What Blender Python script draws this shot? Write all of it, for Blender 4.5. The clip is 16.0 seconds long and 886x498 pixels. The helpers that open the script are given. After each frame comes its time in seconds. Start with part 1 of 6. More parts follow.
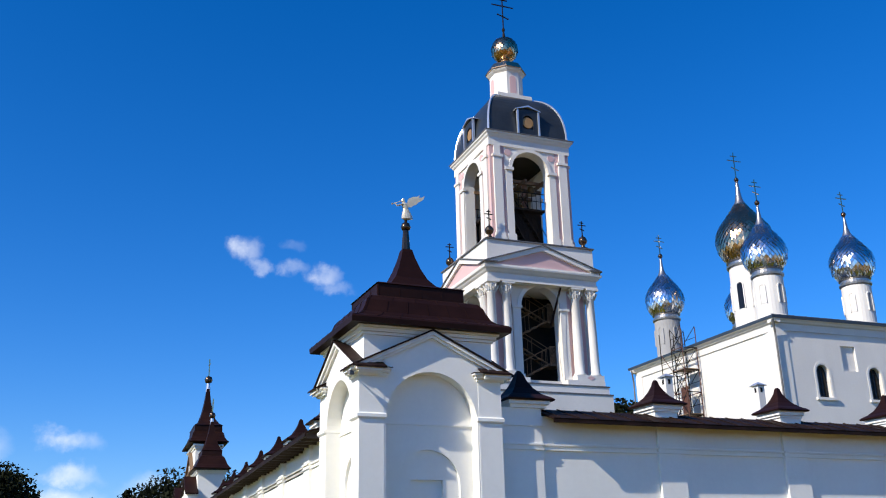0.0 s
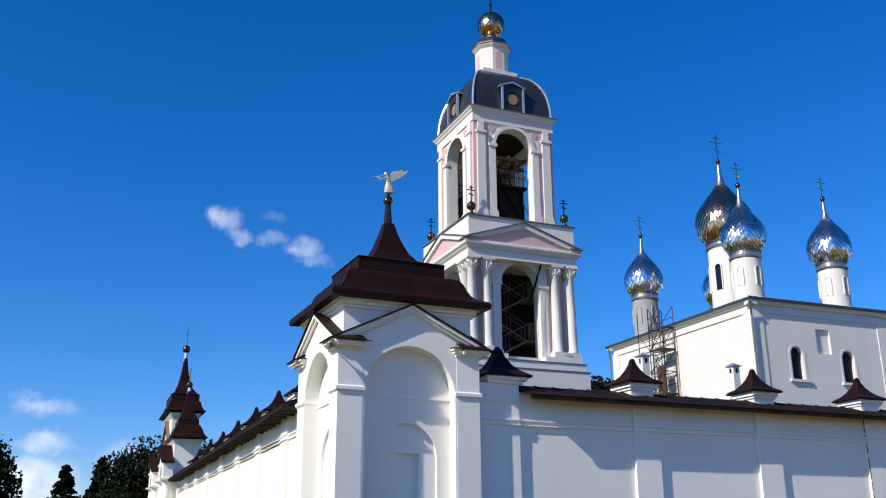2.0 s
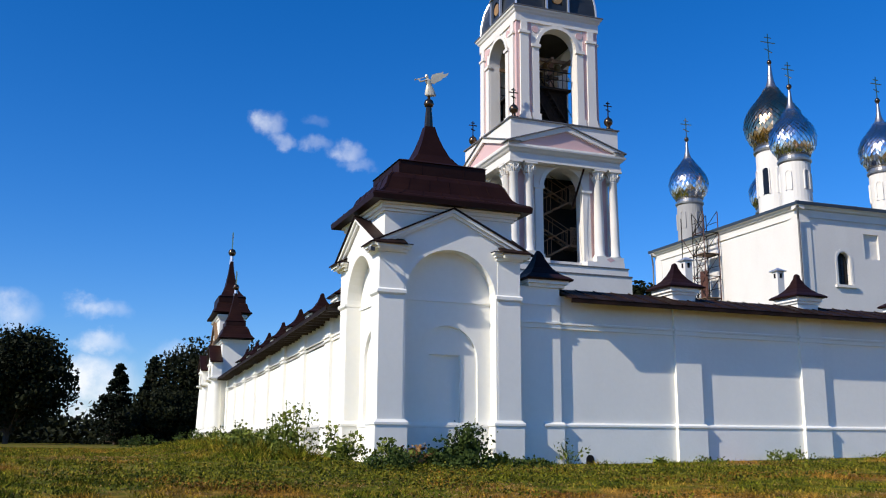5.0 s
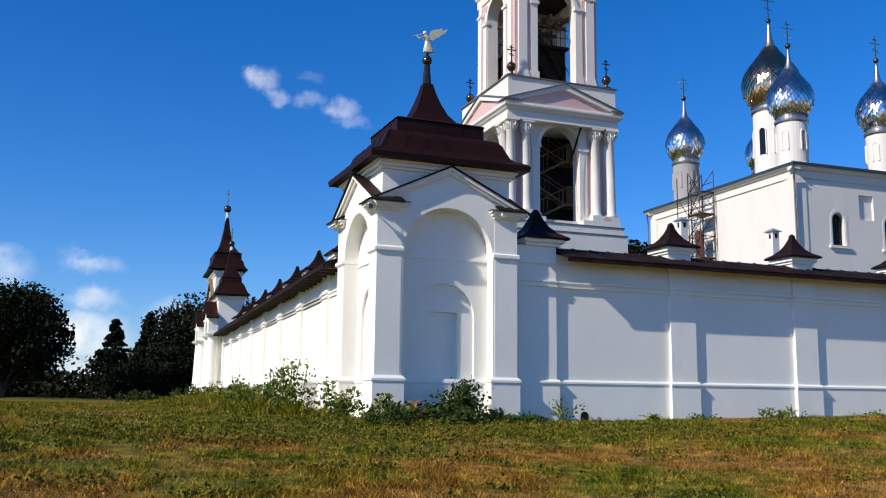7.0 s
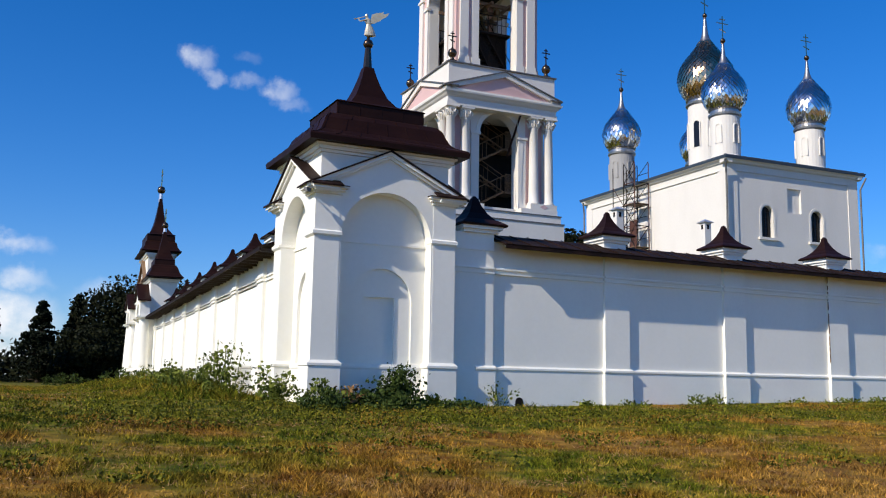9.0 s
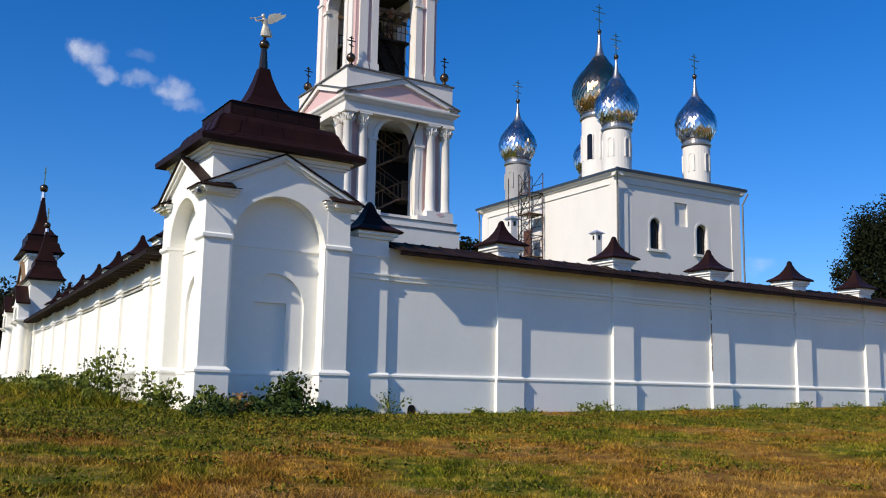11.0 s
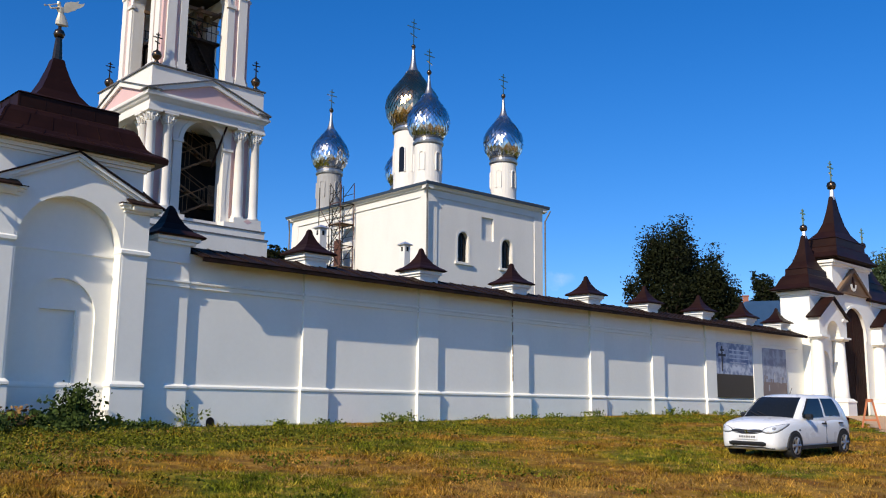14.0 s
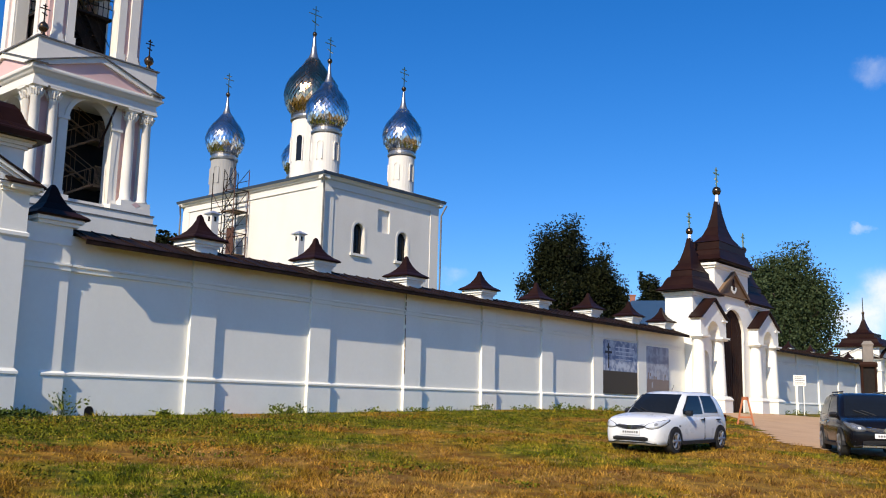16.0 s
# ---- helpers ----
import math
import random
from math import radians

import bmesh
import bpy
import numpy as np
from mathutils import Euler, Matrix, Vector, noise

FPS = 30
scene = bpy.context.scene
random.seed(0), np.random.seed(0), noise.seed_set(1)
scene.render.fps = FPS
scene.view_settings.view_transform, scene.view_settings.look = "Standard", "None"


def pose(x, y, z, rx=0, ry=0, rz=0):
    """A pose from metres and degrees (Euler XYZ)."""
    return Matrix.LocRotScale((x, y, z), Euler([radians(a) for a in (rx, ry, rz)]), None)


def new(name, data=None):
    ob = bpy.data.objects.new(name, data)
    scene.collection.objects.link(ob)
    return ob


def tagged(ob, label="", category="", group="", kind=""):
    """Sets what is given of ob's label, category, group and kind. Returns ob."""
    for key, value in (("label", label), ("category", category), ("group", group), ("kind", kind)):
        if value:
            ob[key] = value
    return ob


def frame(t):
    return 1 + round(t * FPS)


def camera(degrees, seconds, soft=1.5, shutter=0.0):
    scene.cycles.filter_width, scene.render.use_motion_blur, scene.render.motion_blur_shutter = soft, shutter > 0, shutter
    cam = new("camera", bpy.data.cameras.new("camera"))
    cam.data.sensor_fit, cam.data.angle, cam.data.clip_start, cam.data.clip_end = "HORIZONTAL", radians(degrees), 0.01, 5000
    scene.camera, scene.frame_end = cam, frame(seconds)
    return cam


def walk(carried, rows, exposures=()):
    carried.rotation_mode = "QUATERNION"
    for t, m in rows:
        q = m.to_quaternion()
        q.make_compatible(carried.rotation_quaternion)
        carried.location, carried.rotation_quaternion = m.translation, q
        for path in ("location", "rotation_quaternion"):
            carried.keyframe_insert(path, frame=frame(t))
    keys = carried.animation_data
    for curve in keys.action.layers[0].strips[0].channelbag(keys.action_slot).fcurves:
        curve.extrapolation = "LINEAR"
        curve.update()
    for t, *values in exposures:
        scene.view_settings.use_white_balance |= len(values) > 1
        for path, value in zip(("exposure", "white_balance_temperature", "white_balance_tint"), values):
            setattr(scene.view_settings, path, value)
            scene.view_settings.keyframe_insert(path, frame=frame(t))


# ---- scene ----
cam = camera(50.58, 16.0, 1.1)
PATH = [
    (0.0, pose(-0.062, -0.108, 0.608, 108.95, 1.29, -22.73)),
    (0.5, pose(-0.069, -0.108, 0.615, 108.52, 1.18, -22.62)),
    (1.0, pose(-0.101, -0.123, 0.608, 108.23, 1.08, -22.88)),
    (1.5, pose(-0.111, -0.112, 0.612, 108.03, 0.72, -23.67)),
    (2.0, pose(-0.094, -0.109, 0.609, 107.39, 0.38, -24.27)),
    (2.5, pose(-0.081, -0.116, 0.611, 106.48, 0.05, -24.00)),
    (3.0, pose(-0.080, -0.107, 0.609, 105.83, -0.15, -23.64)),
    (3.5, pose(-0.063, -0.104, 0.603, 104.94, -0.31, -23.38)),
    (4.0, pose(-0.013, -0.049, 0.616, 103.79, -0.40, -22.48)),
    (6.5, pose(-0.084, -0.074, 0.598, 99.38, -0.58, -21.59)),
    (7.0, pose(-0.119, -0.085, 0.596, 99.01, -0.64, -22.16)),
    (7.5, pose(-0.135, -0.096, 0.592, 98.72, -0.72, -23.15)),
    (8.0, pose(-0.141, -0.074, 0.593, 98.57, -0.78, -24.18)),
    (10.5, pose(-0.065, 0.005, 0.577, 98.12, -1.21, -30.33)),
    (11.0, pose(-0.032, 0.046, 0.593, 98.75, -1.05, -32.50)),
    (11.5, pose(-0.046, 0.039, 0.585, 99.55, -0.80, -34.46)),
    (12.0, pose(0.029, 0.091, 0.602, 100.02, -0.62, -36.58)),
    (12.5, pose(0.040, 0.064, 0.598, 100.15, -0.54, -38.25)),
    (13.0, pose(0.113, 0.106, 0.603, 100.02, -0.52, -40.17)),
    (13.5, pose(0.129, 0.111, 0.593, 99.79, -0.56, -42.00)),
    (14.0, pose(0.156, 0.131, 0.595, 99.57, -0.61, -44.09)),
    (14.5, pose(0.162, 0.138, 0.599, 99.58, -0.82, -45.40)),
    (15.0, pose(0.199, 0.154, 0.594, 99.49, -0.96, -47.26)),
    (15.5, pose(0.215, 0.172, 0.598, 99.35, -1.21, -48.90)),
    (16.0, pose(0.255, 0.209, 0.595, 99.25, -1.39, -50.68)),
]
walk(cam, PATH, [(0.0, 0.22, 6500, 10), (1.0, 0.13, 6500, 10), (4.0, 0.06, 6550, 10), (7.0, 0.03, 6650, 10), (11.0, -0.02, 6800, 10), (12.5, -0.03, 6950, 10), (13.5, 0.09, 7050, 10), (15.0, 0.05, 7200, 10), (16.0, 0.15, 7300, 10)])

# ---- world, sun, exposure ----
SUN_TRAVEL = Vector((4.0, 1.0, -2.85)).normalized()
world = bpy.data.worlds.new("sky")
world.use_nodes = True
scene.world = world
wn, wl = world.node_tree.nodes, world.node_tree.links
wn.clear()
sky = wn.new("ShaderNodeTexSky")
sky.sky_type = "NISHITA"
sky.sun_disc = False
sky.sun_elevation = math.asin(-SUN_TRAVEL.z)
sky.sun_rotation = math.atan2(-SUN_TRAVEL.x, -SUN_TRAVEL.y)
sky.altitude = 100
sky.air_density = 1.0
sky.dust_density = 0.3
sky.ozone_density = 3.0
sat = wn.new("ShaderNodeHueSaturation")
sat.inputs["Saturation"].default_value = 1.2
tint = wn.new("ShaderNodeMix")
tint.data_type, tint.blend_type = "RGBA", "MULTIPLY"
tint.inputs["Factor"].default_value = 1.0
tint.inputs["B"].default_value = (0.63, 0.775, 1.10, 1)
wl.new(sky.outputs["Color"], tint.inputs["A"])
wl.new(tint.outputs["Result"], sat.inputs["Color"])
wbg = wn.new("ShaderNodeBackground")
wbg.inputs["Strength"].default_value = 0.133
wout = wn.new("ShaderNodeOutputWorld")
wl.new(wbg.outputs[0], wout.inputs["Surface"])


def cloud_mask():
    """Small fair-weather clouds: soft lobes in given directions, broken up by noise."""
    co = wn.new("ShaderNodeTexCoord")
    nz = wn.new("ShaderNodeTexNoise")
    nz.inputs["Scale"].default_value, nz.inputs["Detail"].default_value, nz.inputs["Roughness"].default_value = 26, 7, 0.6
    wl.new(co.outputs["Generated"], nz.inputs["Vector"])
    warp = wn.new("ShaderNodeVectorMath")
    warp.operation = "MULTIPLY_ADD"
    wl.new(nz.outputs["Color"], warp.inputs[0])
    warp.inputs[1].default_value = (0.05, 0.05, 0.04)
    wl.new(co.outputs["Generated"], warp.inputs[2])
    total = None
    for az, el, wide, high, amount in CLOUDS:
        a, e = radians(az), radians(el)
        centre = Vector((math.sin(a) * math.cos(e), math.cos(a) * math.cos(e), math.sin(e)))
        sub = wn.new("ShaderNodeVectorMath")
        sub.operation = "SUBTRACT"
        wl.new(warp.outputs[0], sub.inputs[0])
        sub.inputs[1].default_value = centre + Vector((0.025, 0.025, 0.02))
        rot = wn.new("ShaderNodeVectorRotate")
        rot.rotation_type = "Z_AXIS"
        rot.inputs["Angle"].default_value = a
        wl.new(sub.outputs[0], rot.inputs["Vector"])
        mul = wn.new("ShaderNodeVectorMath")
        mul.operation = "MULTIPLY"
        wl.new(rot.outputs[0], mul.inputs[0])
        mul.inputs[1].default_value = (1 / radians(wide), 4.0, 1 / radians(high))
        length = wn.new("ShaderNodeVectorMath")
        length.operation = "LENGTH"
        wl.new(mul.outputs[0], length.inputs[0])
        ramp = wn.new("ShaderNodeMapRange")
        ramp.interpolation_type = "SMOOTHSTEP"
        ramp.inputs["From Min"].default_value, ramp.inputs["From Max"].default_value = 1.0, 0.2
        ramp.inputs["To Max"].default_value = amount
        wl.new(length.outputs["Value"], ramp.inputs["Value"])
        if total is None:
            total = ramp.outputs[0]
        else:
            mx = wn.new("ShaderNodeMath")
            mx.operation = "MAXIMUM"
            wl.new(total, mx.inputs[0])
            wl.new(ramp.outputs[0], mx.inputs[1])
            total = mx.outputs[0]
    fray = wn.new("ShaderNodeMapRange")
    fray.inputs["From Min"].default_value, fray.inputs["From Max"].default_value = 0.22, 0.62
    wl.new(nz.outputs["Fac"], fray.inputs["Value"])
    out = wn.new("ShaderNodeMath")
    out.operation = "MULTIPLY"
    wl.new(total, out.inputs[0])
    wl.new(fray.outputs[0], out.inputs[1])
    return out.outputs[0]


# azimuth and elevation of the cloud's middle, half-width, half-height in degrees, thickness
CLOUDS = [
    (10.5, 18.65, 1.35, 0.85, 0.58), (11.6, 18.0, 1.1, 0.65, 0.40), (13.6, 17.8, 1.2, 0.6, 0.30), (15.6, 17.3, 1.5, 0.75, 0.46), (13.5, 19.2, 0.9, 0.5, 0.12), (16.4, 16.7, 1.3, 0.55, 0.24),
    (1.5, 7.4, 1.9, 0.9, 0.6), (1.5, 5.4, 2.1, 0.8, 0.55), (1.4, 3.3, 3.2, 1.9, 0.9), (1.2, 1.2, 2.8, 1.3, 0.9), (-3.3, 6.9, 1.9, 1.5, 0.6),
    (5.8, 4.6, 2.4, 1.0, 0.35), (74.5, 4.9, 2.4, 2.0, 0.85), (76.5, 6.0, 2.6, 2.2, 0.8), (76.0, 18.8, 1.5, 0.9, 0.24), (74.7, 10.2, 0.8, 0.3, 0.35), (51.0, 7.6, 1.3, 0.6, 0.35), (80.0, 4.5, 4.0, 3.0, 0.8),
]
mixc = wn.new("ShaderNodeMix")
mixc.data_type = "RGBA"
wl.new(cloud_mask(), mixc.inputs["Factor"])
wl.new(sat.outputs[0], mixc.inputs["A"])
mixc.inputs["B"].default_value = (7.0, 7.3, 7.8, 1)
wl.new(mixc.outputs["Result"], wbg.inputs["Color"])

sun = new("sun", bpy.data.lights.new("sun", "SUN"))
sun.data.energy, sun.data.angle, sun.data.color = 4.6, radians(0.53), (1.0, 0.935, 0.835)
sun.rotation_euler = SUN_TRAVEL.to_track_quat("-Z", "Y").to_euler()


# ---- materials ----
def nodes_of(name, rough=0.8, metal=0.0):
    m = bpy.data.materials.new(name)
    m.use_nodes = True
    n, l = m.node_tree.nodes, m.node_tree.links
    b = n["Principled BSDF"]
    b.inputs["Roughness"].default_value, b.inputs["Metallic"].default_value = rough, metal
    return m, n, l, b


def rgba(c):
    return (*c, 1)


def surface(name, base, dark, rough=0.8, metal=0.0, scale=1.5, fine=30.0, bump=0.15, amount=0.5, fine_amount=0.12, bump_dist=0.02, streak=(1, 1, 1), island=0.0, spec=0.5):
    """A two-scale procedural surface: large stains between two colours, fine grain, bump."""
    m, n, l, b = nodes_of(name, rough, metal)
    b.inputs["Specular IOR Level"].default_value = spec
    co = n.new("ShaderNodeTexCoord")
    mp = n.new("ShaderNodeMapping")
    mp.inputs["Scale"].default_value = streak
    l.new(co.outputs["Object"], mp.inputs["Vector"])
    big = n.new("ShaderNodeTexNoise")
    big.inputs["Scale"].default_value, big.inputs["Detail"].default_value = scale, 6
    l.new(mp.outputs[0], big.inputs["Vector"])
    sharp = n.new("ShaderNodeMapRange")
    sharp.inputs["From Min"].default_value, sharp.inputs["From Max"].default_value = 0.42, 0.75
    sharp.inputs["To Max"].default_value = amount
    l.new(big.outputs["Fac"], sharp.inputs["Value"])
    mix = n.new("ShaderNodeMix")
    mix.data_type = "RGBA"
    mix.inputs["A"].default_value, mix.inputs["B"].default_value = rgba(base), rgba(dark)
    l.new(sharp.outputs[0], mix.inputs["Factor"])
    small = n.new("ShaderNodeTexNoise")
    small.inputs["Scale"].default_value, small.inputs["Detail"].default_value = fine, 4
    l.new(co.outputs["Object"], small.inputs["Vector"])
    rng = n.new("ShaderNodeMapRange")
    rng.inputs["To Min"].default_value, rng.inputs["To Max"].default_value = 1 - fine_amount, 1 + fine_amount
    l.new(small.outputs["Fac"], rng.inputs["Value"])
    val = n.new("ShaderNodeHueSaturation")
    l.new(mix.outputs["Result"], val.inputs["Color"])
    l.new(rng.outputs[0], val.inputs["Value"])
    out = val.outputs[0]
    if island:
        geo = n.new("ShaderNodeNewGeometry")
        r2 = n.new("ShaderNodeMapRange")
        r2.inputs["To Min"].default_value, r2.inputs["To Max"].default_value = 1 - island, 1 + island
        l.new(geo.outputs["Random Per Island"], r2.inputs["Value"])
        v2 = n.new("ShaderNodeHueSaturation")
        l.new(out, v2.inputs["Color"])
        l.new(r2.outputs[0], v2.inputs["Value"])
        out = v2.outputs[0]
    l.new(out, b.inputs["Base Color"])
    bp = n.new("ShaderNodeBump")
    bp.inputs["Strength"].default_value, bp.inputs["Distance"].default_value = bump, bump_dist
    l.new(small.outputs["Fac"], bp.inputs["Height"])
    l.new(bp.outputs[0], b.inputs["Normal"])
    return m


PLASTER = surface("white_plaster", (0.90, 0.875, 0.785), (0.78, 0.76, 0.68), 0.9, scale=0.55, fine=7, bump=0.14, amount=0.5, fine_amount=0.03, streak=(1, 1, 0.45))
PLASTER_FINE = surface("white_trim_plaster", (0.905, 0.88, 0.79), (0.79, 0.77, 0.69), 0.88, scale=1.2, fine=12, bump=0.2, amount=0.35, fine_amount=0.03)
# White plaster toned down in colour so sunlit faces don't burn out.
TONED_PLASTER = surface("toned_down_white_plaster", (0.77, 0.73, 0.66), (0.66, 0.62, 0.555), 0.9, scale=0.5, fine=7, bump=0.3, amount=0.5, fine_amount=0.04, streak=(1, 1, 0.4))
PINK = surface("pink_plaster", (0.66, 0.44, 0.42), (0.58, 0.38, 0.36), 0.9, scale=0.8, fine=9, bump=0.2, fine_amount=0.04)
ROOF = surface("brown_sheet_roof", (0.016, 0.0056, 0.0036), (0.034, 0.0125, 0.0075), 0.5, 0.0, spec=0.12, scale=1.1, fine=16, bump=0.12, amount=0.6, fine_amount=0.12)
ROOF_WALL = surface("weathered_and_sunlit_roof", (0.014, 0.0075, 0.0055), (0.042, 0.021, 0.015), 0.65, 0.0, spec=0.10, scale=1.6, fine=20, bump=0.15, amount=0.7, fine_amount=0.2)
SOFFIT = surface("dark_timber_soffit", (0.055, 0.036, 0.026), (0.03, 0.02, 0.015), 0.8, scale=2.5, fine=25, bump=0.3)
GREY_METAL = surface("dark_grey_dome_sheet", (0.028, 0.032, 0.034), (0.06, 0.066, 0.066), 0.35, 0.2, scale=0.9, fine=9, bump=0.1)
BRIGHT_METAL = surface("bright_flashing", (0.75, 0.76, 0.78), (0.6, 0.6, 0.6), 0.35, 0.7, scale=2, fine=12, bump=0.05)
BLUE_ROOF = surface("blue_grey_sheet_roof", (0.030, 0.072, 0.14), (0.05, 0.095, 0.16), 0.5, 0.1, spec=0.3, scale=0.8, fine=12, bump=0.1)
CHURCH_ROOF = surface("slate_blue_sheet_roof", (0.06, 0.085, 0.12), (0.09, 0.11, 0.14), 0.4, 0.4, scale=0.8, fine=12, bump=0.1)
SILVER = surface("polished_steel_scales", (0.87, 0.84, 0.81), (0.66, 0.63, 0.60), 0.20, 1.0, scale=1.5, fine=8, bump=0.05, island=0.16)
BRONZE = surface("tarnished_steel_scales", (0.74, 0.48, 0.27), (0.48, 0.30, 0.17), 0.21, 1.0, scale=0.8, fine=8, bump=0.05, island=0.2)
GOLD = surface("gilded_metal", (0.85, 0.58, 0.22), (0.7, 0.45, 0.16), 0.22, 1.0, scale=2, fine=10, bump=0.04)
PALE_GOLD = surface("pale_gilded_sheet", (0.66, 0.58, 0.42), (0.45, 0.37, 0.22), 0.35, 0.3, scale=2, fine=10, bump=0.08, island=0.15)
COPPER = surface("dark_copper", (0.13, 0.085, 0.055), (0.06, 0.042, 0.032), 0.25, 0.9, scale=3, fine=14, bump=0.06)
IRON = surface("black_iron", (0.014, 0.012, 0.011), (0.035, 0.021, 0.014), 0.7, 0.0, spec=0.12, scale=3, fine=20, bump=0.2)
RUST = surface("rusty_steel_tube", (0.10, 0.035, 0.02), (0.05, 0.025, 0.018), 0.75, 0.0, scale=3, fine=20, bump=0.2)
STEEL = surface("grey_steel_tube", (0.15, 0.145, 0.14), (0.09, 0.08, 0.07), 0.6, 0.2, scale=3, fine=20, bump=0.1)
WOOD = surface("weathered_wood", (0.20, 0.12, 0.065), (0.11, 0.07, 0.045), 0.8, scale=1.5, fine=10, bump=0.4, streak=(6, 6, 0.6))
# Oak colour deepened to hold the shade of the recessed gate doors.
DOOR_WOOD = surface("shade_darkened_oak", (0.034, 0.014, 0.009), (0.020, 0.009, 0.006), 0.75, spec=0.1, scale=2, fine=12, bump=0.4, streak=(6, 6, 0.6))
ORANGE_WOOD = surface("orange_painted_board", (0.50, 0.16, 0.06), (0.34, 0.11, 0.05), 0.65, scale=3, fine=14, bump=0.2)
BRONZE_BELL = surface("bell_bronze", (0.35, 0.23, 0.10), (0.2, 0.14, 0.07), 0.35, 1.0, scale=2, fine=8, bump=0.05)
OCHRE = surface("ochre_painted_icon", (0.42, 0.24, 0.09), (0.25, 0.13, 0.06), 0.5, 0.2, scale=5, fine=12, bump=0.05)
DULL_STEEL = surface("dull_steel_sheet", (0.42, 0.40, 0.38), (0.26, 0.25, 0.23), 0.35, 0.9, scale=2, fine=12, bump=0.05)
SEAM = surface("dark_metal_seam", (0.10, 0.09, 0.08), (0.06, 0.055, 0.05), 0.45, 0.7, scale=2, fine=12, bump=0.05)
BRICK = surface("red_brick", (0.33, 0.13, 0.08), (0.22, 0.09, 0.06), 0.9, scale=4, fine=25, bump=0.4)
# Plaster coloured dark to stand for the shade inside the bell tower.
BLACK_VOID = surface("interior_shade_plaster", (0.05, 0.044, 0.038), (0.03, 0.026, 0.022), 0.9, spec=0.1, scale=1, fine=9, bump=0.2)
# Even grey for one drum; on niche panels it paints a recess's shade.
DRUM_GREY = surface("drum_and_niche_grey", (0.36, 0.35, 0.335), (0.28, 0.27, 0.255), 0.9, scale=0.6, fine=7, bump=0.3, amount=0.5, fine_amount=0.05)
WINDOW_GLASS = surface("dark_window_glass", (0.012, 0.014, 0.018), (0.008, 0.009, 0.012), 0.08, 0.0, spec=0.25, scale=0.5, fine=2, bump=0.02)


# ---- mesh tools ----
def box(bm, x0, x1, y0, y1, z0, z1):
    v = [bm.verts.new((x, y, z)) for z in (z0, z1) for y in (y0, y1) for x in (x0, x1)]
    for f in ((0, 2, 3, 1), (4, 5, 7, 6), (0, 1, 5, 4), (2, 6, 7, 3), (0, 4, 6, 2), (1, 3, 7, 5)):
        bm.faces.new([v[i] for i in f])


def prism(bm, pts, a, b, axis="y"):
    """pts in (x, z) drawn out along y from a to b, or in (y, z) along x, or in (x, y) along z."""
    put = {"y": lambda p, q: (p[0], q, p[1]), "x": lambda p, q: (q, p[0], p[1]), "z": lambda p, q: (p[0], p[1], q)}[axis]
    lo, hi = [bm.verts.new(put(p, a)) for p in pts], [bm.verts.new(put(p, b)) for p in pts]
    n = len(pts)
    bm.faces.new(lo)
    bm.faces.new(hi[::-1])
    for i in range(n):
        bm.faces.new((lo[i], hi[i], hi[(i + 1) % n], lo[(i + 1) % n]))


def rings(bm, loops, close=True):
    """Skin closed loops of equal length one after another."""
    made = [[bm.verts.new(p) for p in lp] for lp in loops]
    n = len(made[0])
    for a, b in zip(made, made[1:]):
        for i in range(n):
            bm.faces.new((a[i], a[(i + 1) % n], b[(i + 1) % n], b[i]))
    if close:
        bm.faces.new(made[0][::-1])
        bm.faces.new(made[-1])


def square_roof(bm, profile, cx=0, cy=0, ex=0.0, ey=0.0):
    """A roof of square rings: (half-width, height); ex, ey widen it by a share of the half-width along an axis."""
    rings(bm, [[(cx + sx * r * (1 + ex), cy + sy * r * (1 + ey), z) for sx, sy in ((-1, -1), (1, -1), (1, 1), (-1, 1))] for r, z in profile])


def lathe(bm, profile, cx=0, cy=0, n=20):
    rings(bm, [[(cx + r * math.cos(2 * math.pi * i / n), cy + r * math.sin(2 * math.pi * i / n), z) for i in range(n)] for r, z in profile])


def rod(bm, a, b, r=0.03, n=6):
    a, b = Vector(a), Vector(b)
    d = b - a
    q = d.to_track_quat("Z", "Y")
    rings(bm, [[p + q @ Vector((r * math.cos(2 * math.pi * i / n), r * math.sin(2 * math.pi * i / n), 0)) for i in range(n)] for p in (a, b)])


def arch_points(cx, hw, zs, n=14):
    return [(cx - hw * math.cos(math.pi * i / n), zs + hw * math.sin(math.pi * i / n)) for i in range(n + 1)]


def arch_slab(bm, x0, x1, z0, z1, ya, yb, cx, hw, zb, zs, n=14):
    """A slab from ya to yb with a round-arched hole: middle cx, half-width hw, sill zb, springing zs."""
    box(bm, x0, cx - hw, ya, yb, z0, z1)
    box(bm, cx + hw, x1, ya, yb, z0, z1)
    if zb > z0:
        box(bm, cx - hw, cx + hw, ya, yb, z0, zb)
    p = arch_points(cx, hw, zs, n)
    for (xa, za), (xb, zb2) in zip(p, p[1:]):
        prism(bm, [(xa, za), (xb, zb2), (xb, z1), (xa, z1)], ya, yb)


def arch_ring(bm, cx, hw, zs, width, ya, yb, n=14, foot=0.0):
    """A moulding round an arch, with straight feet down to zs - foot."""
    a, b = arch_points(cx, hw, zs, n), arch_points(cx, hw + width, zs, n)
    for i in range(n):
        prism(bm, [a[i], a[i + 1], b[i + 1], b[i]], ya, yb)
    if foot:
        box(bm, cx - hw - width, cx - hw, ya, yb, zs - foot, zs)
        box(bm, cx + hw, cx + hw + width, ya, yb, zs - foot, zs)


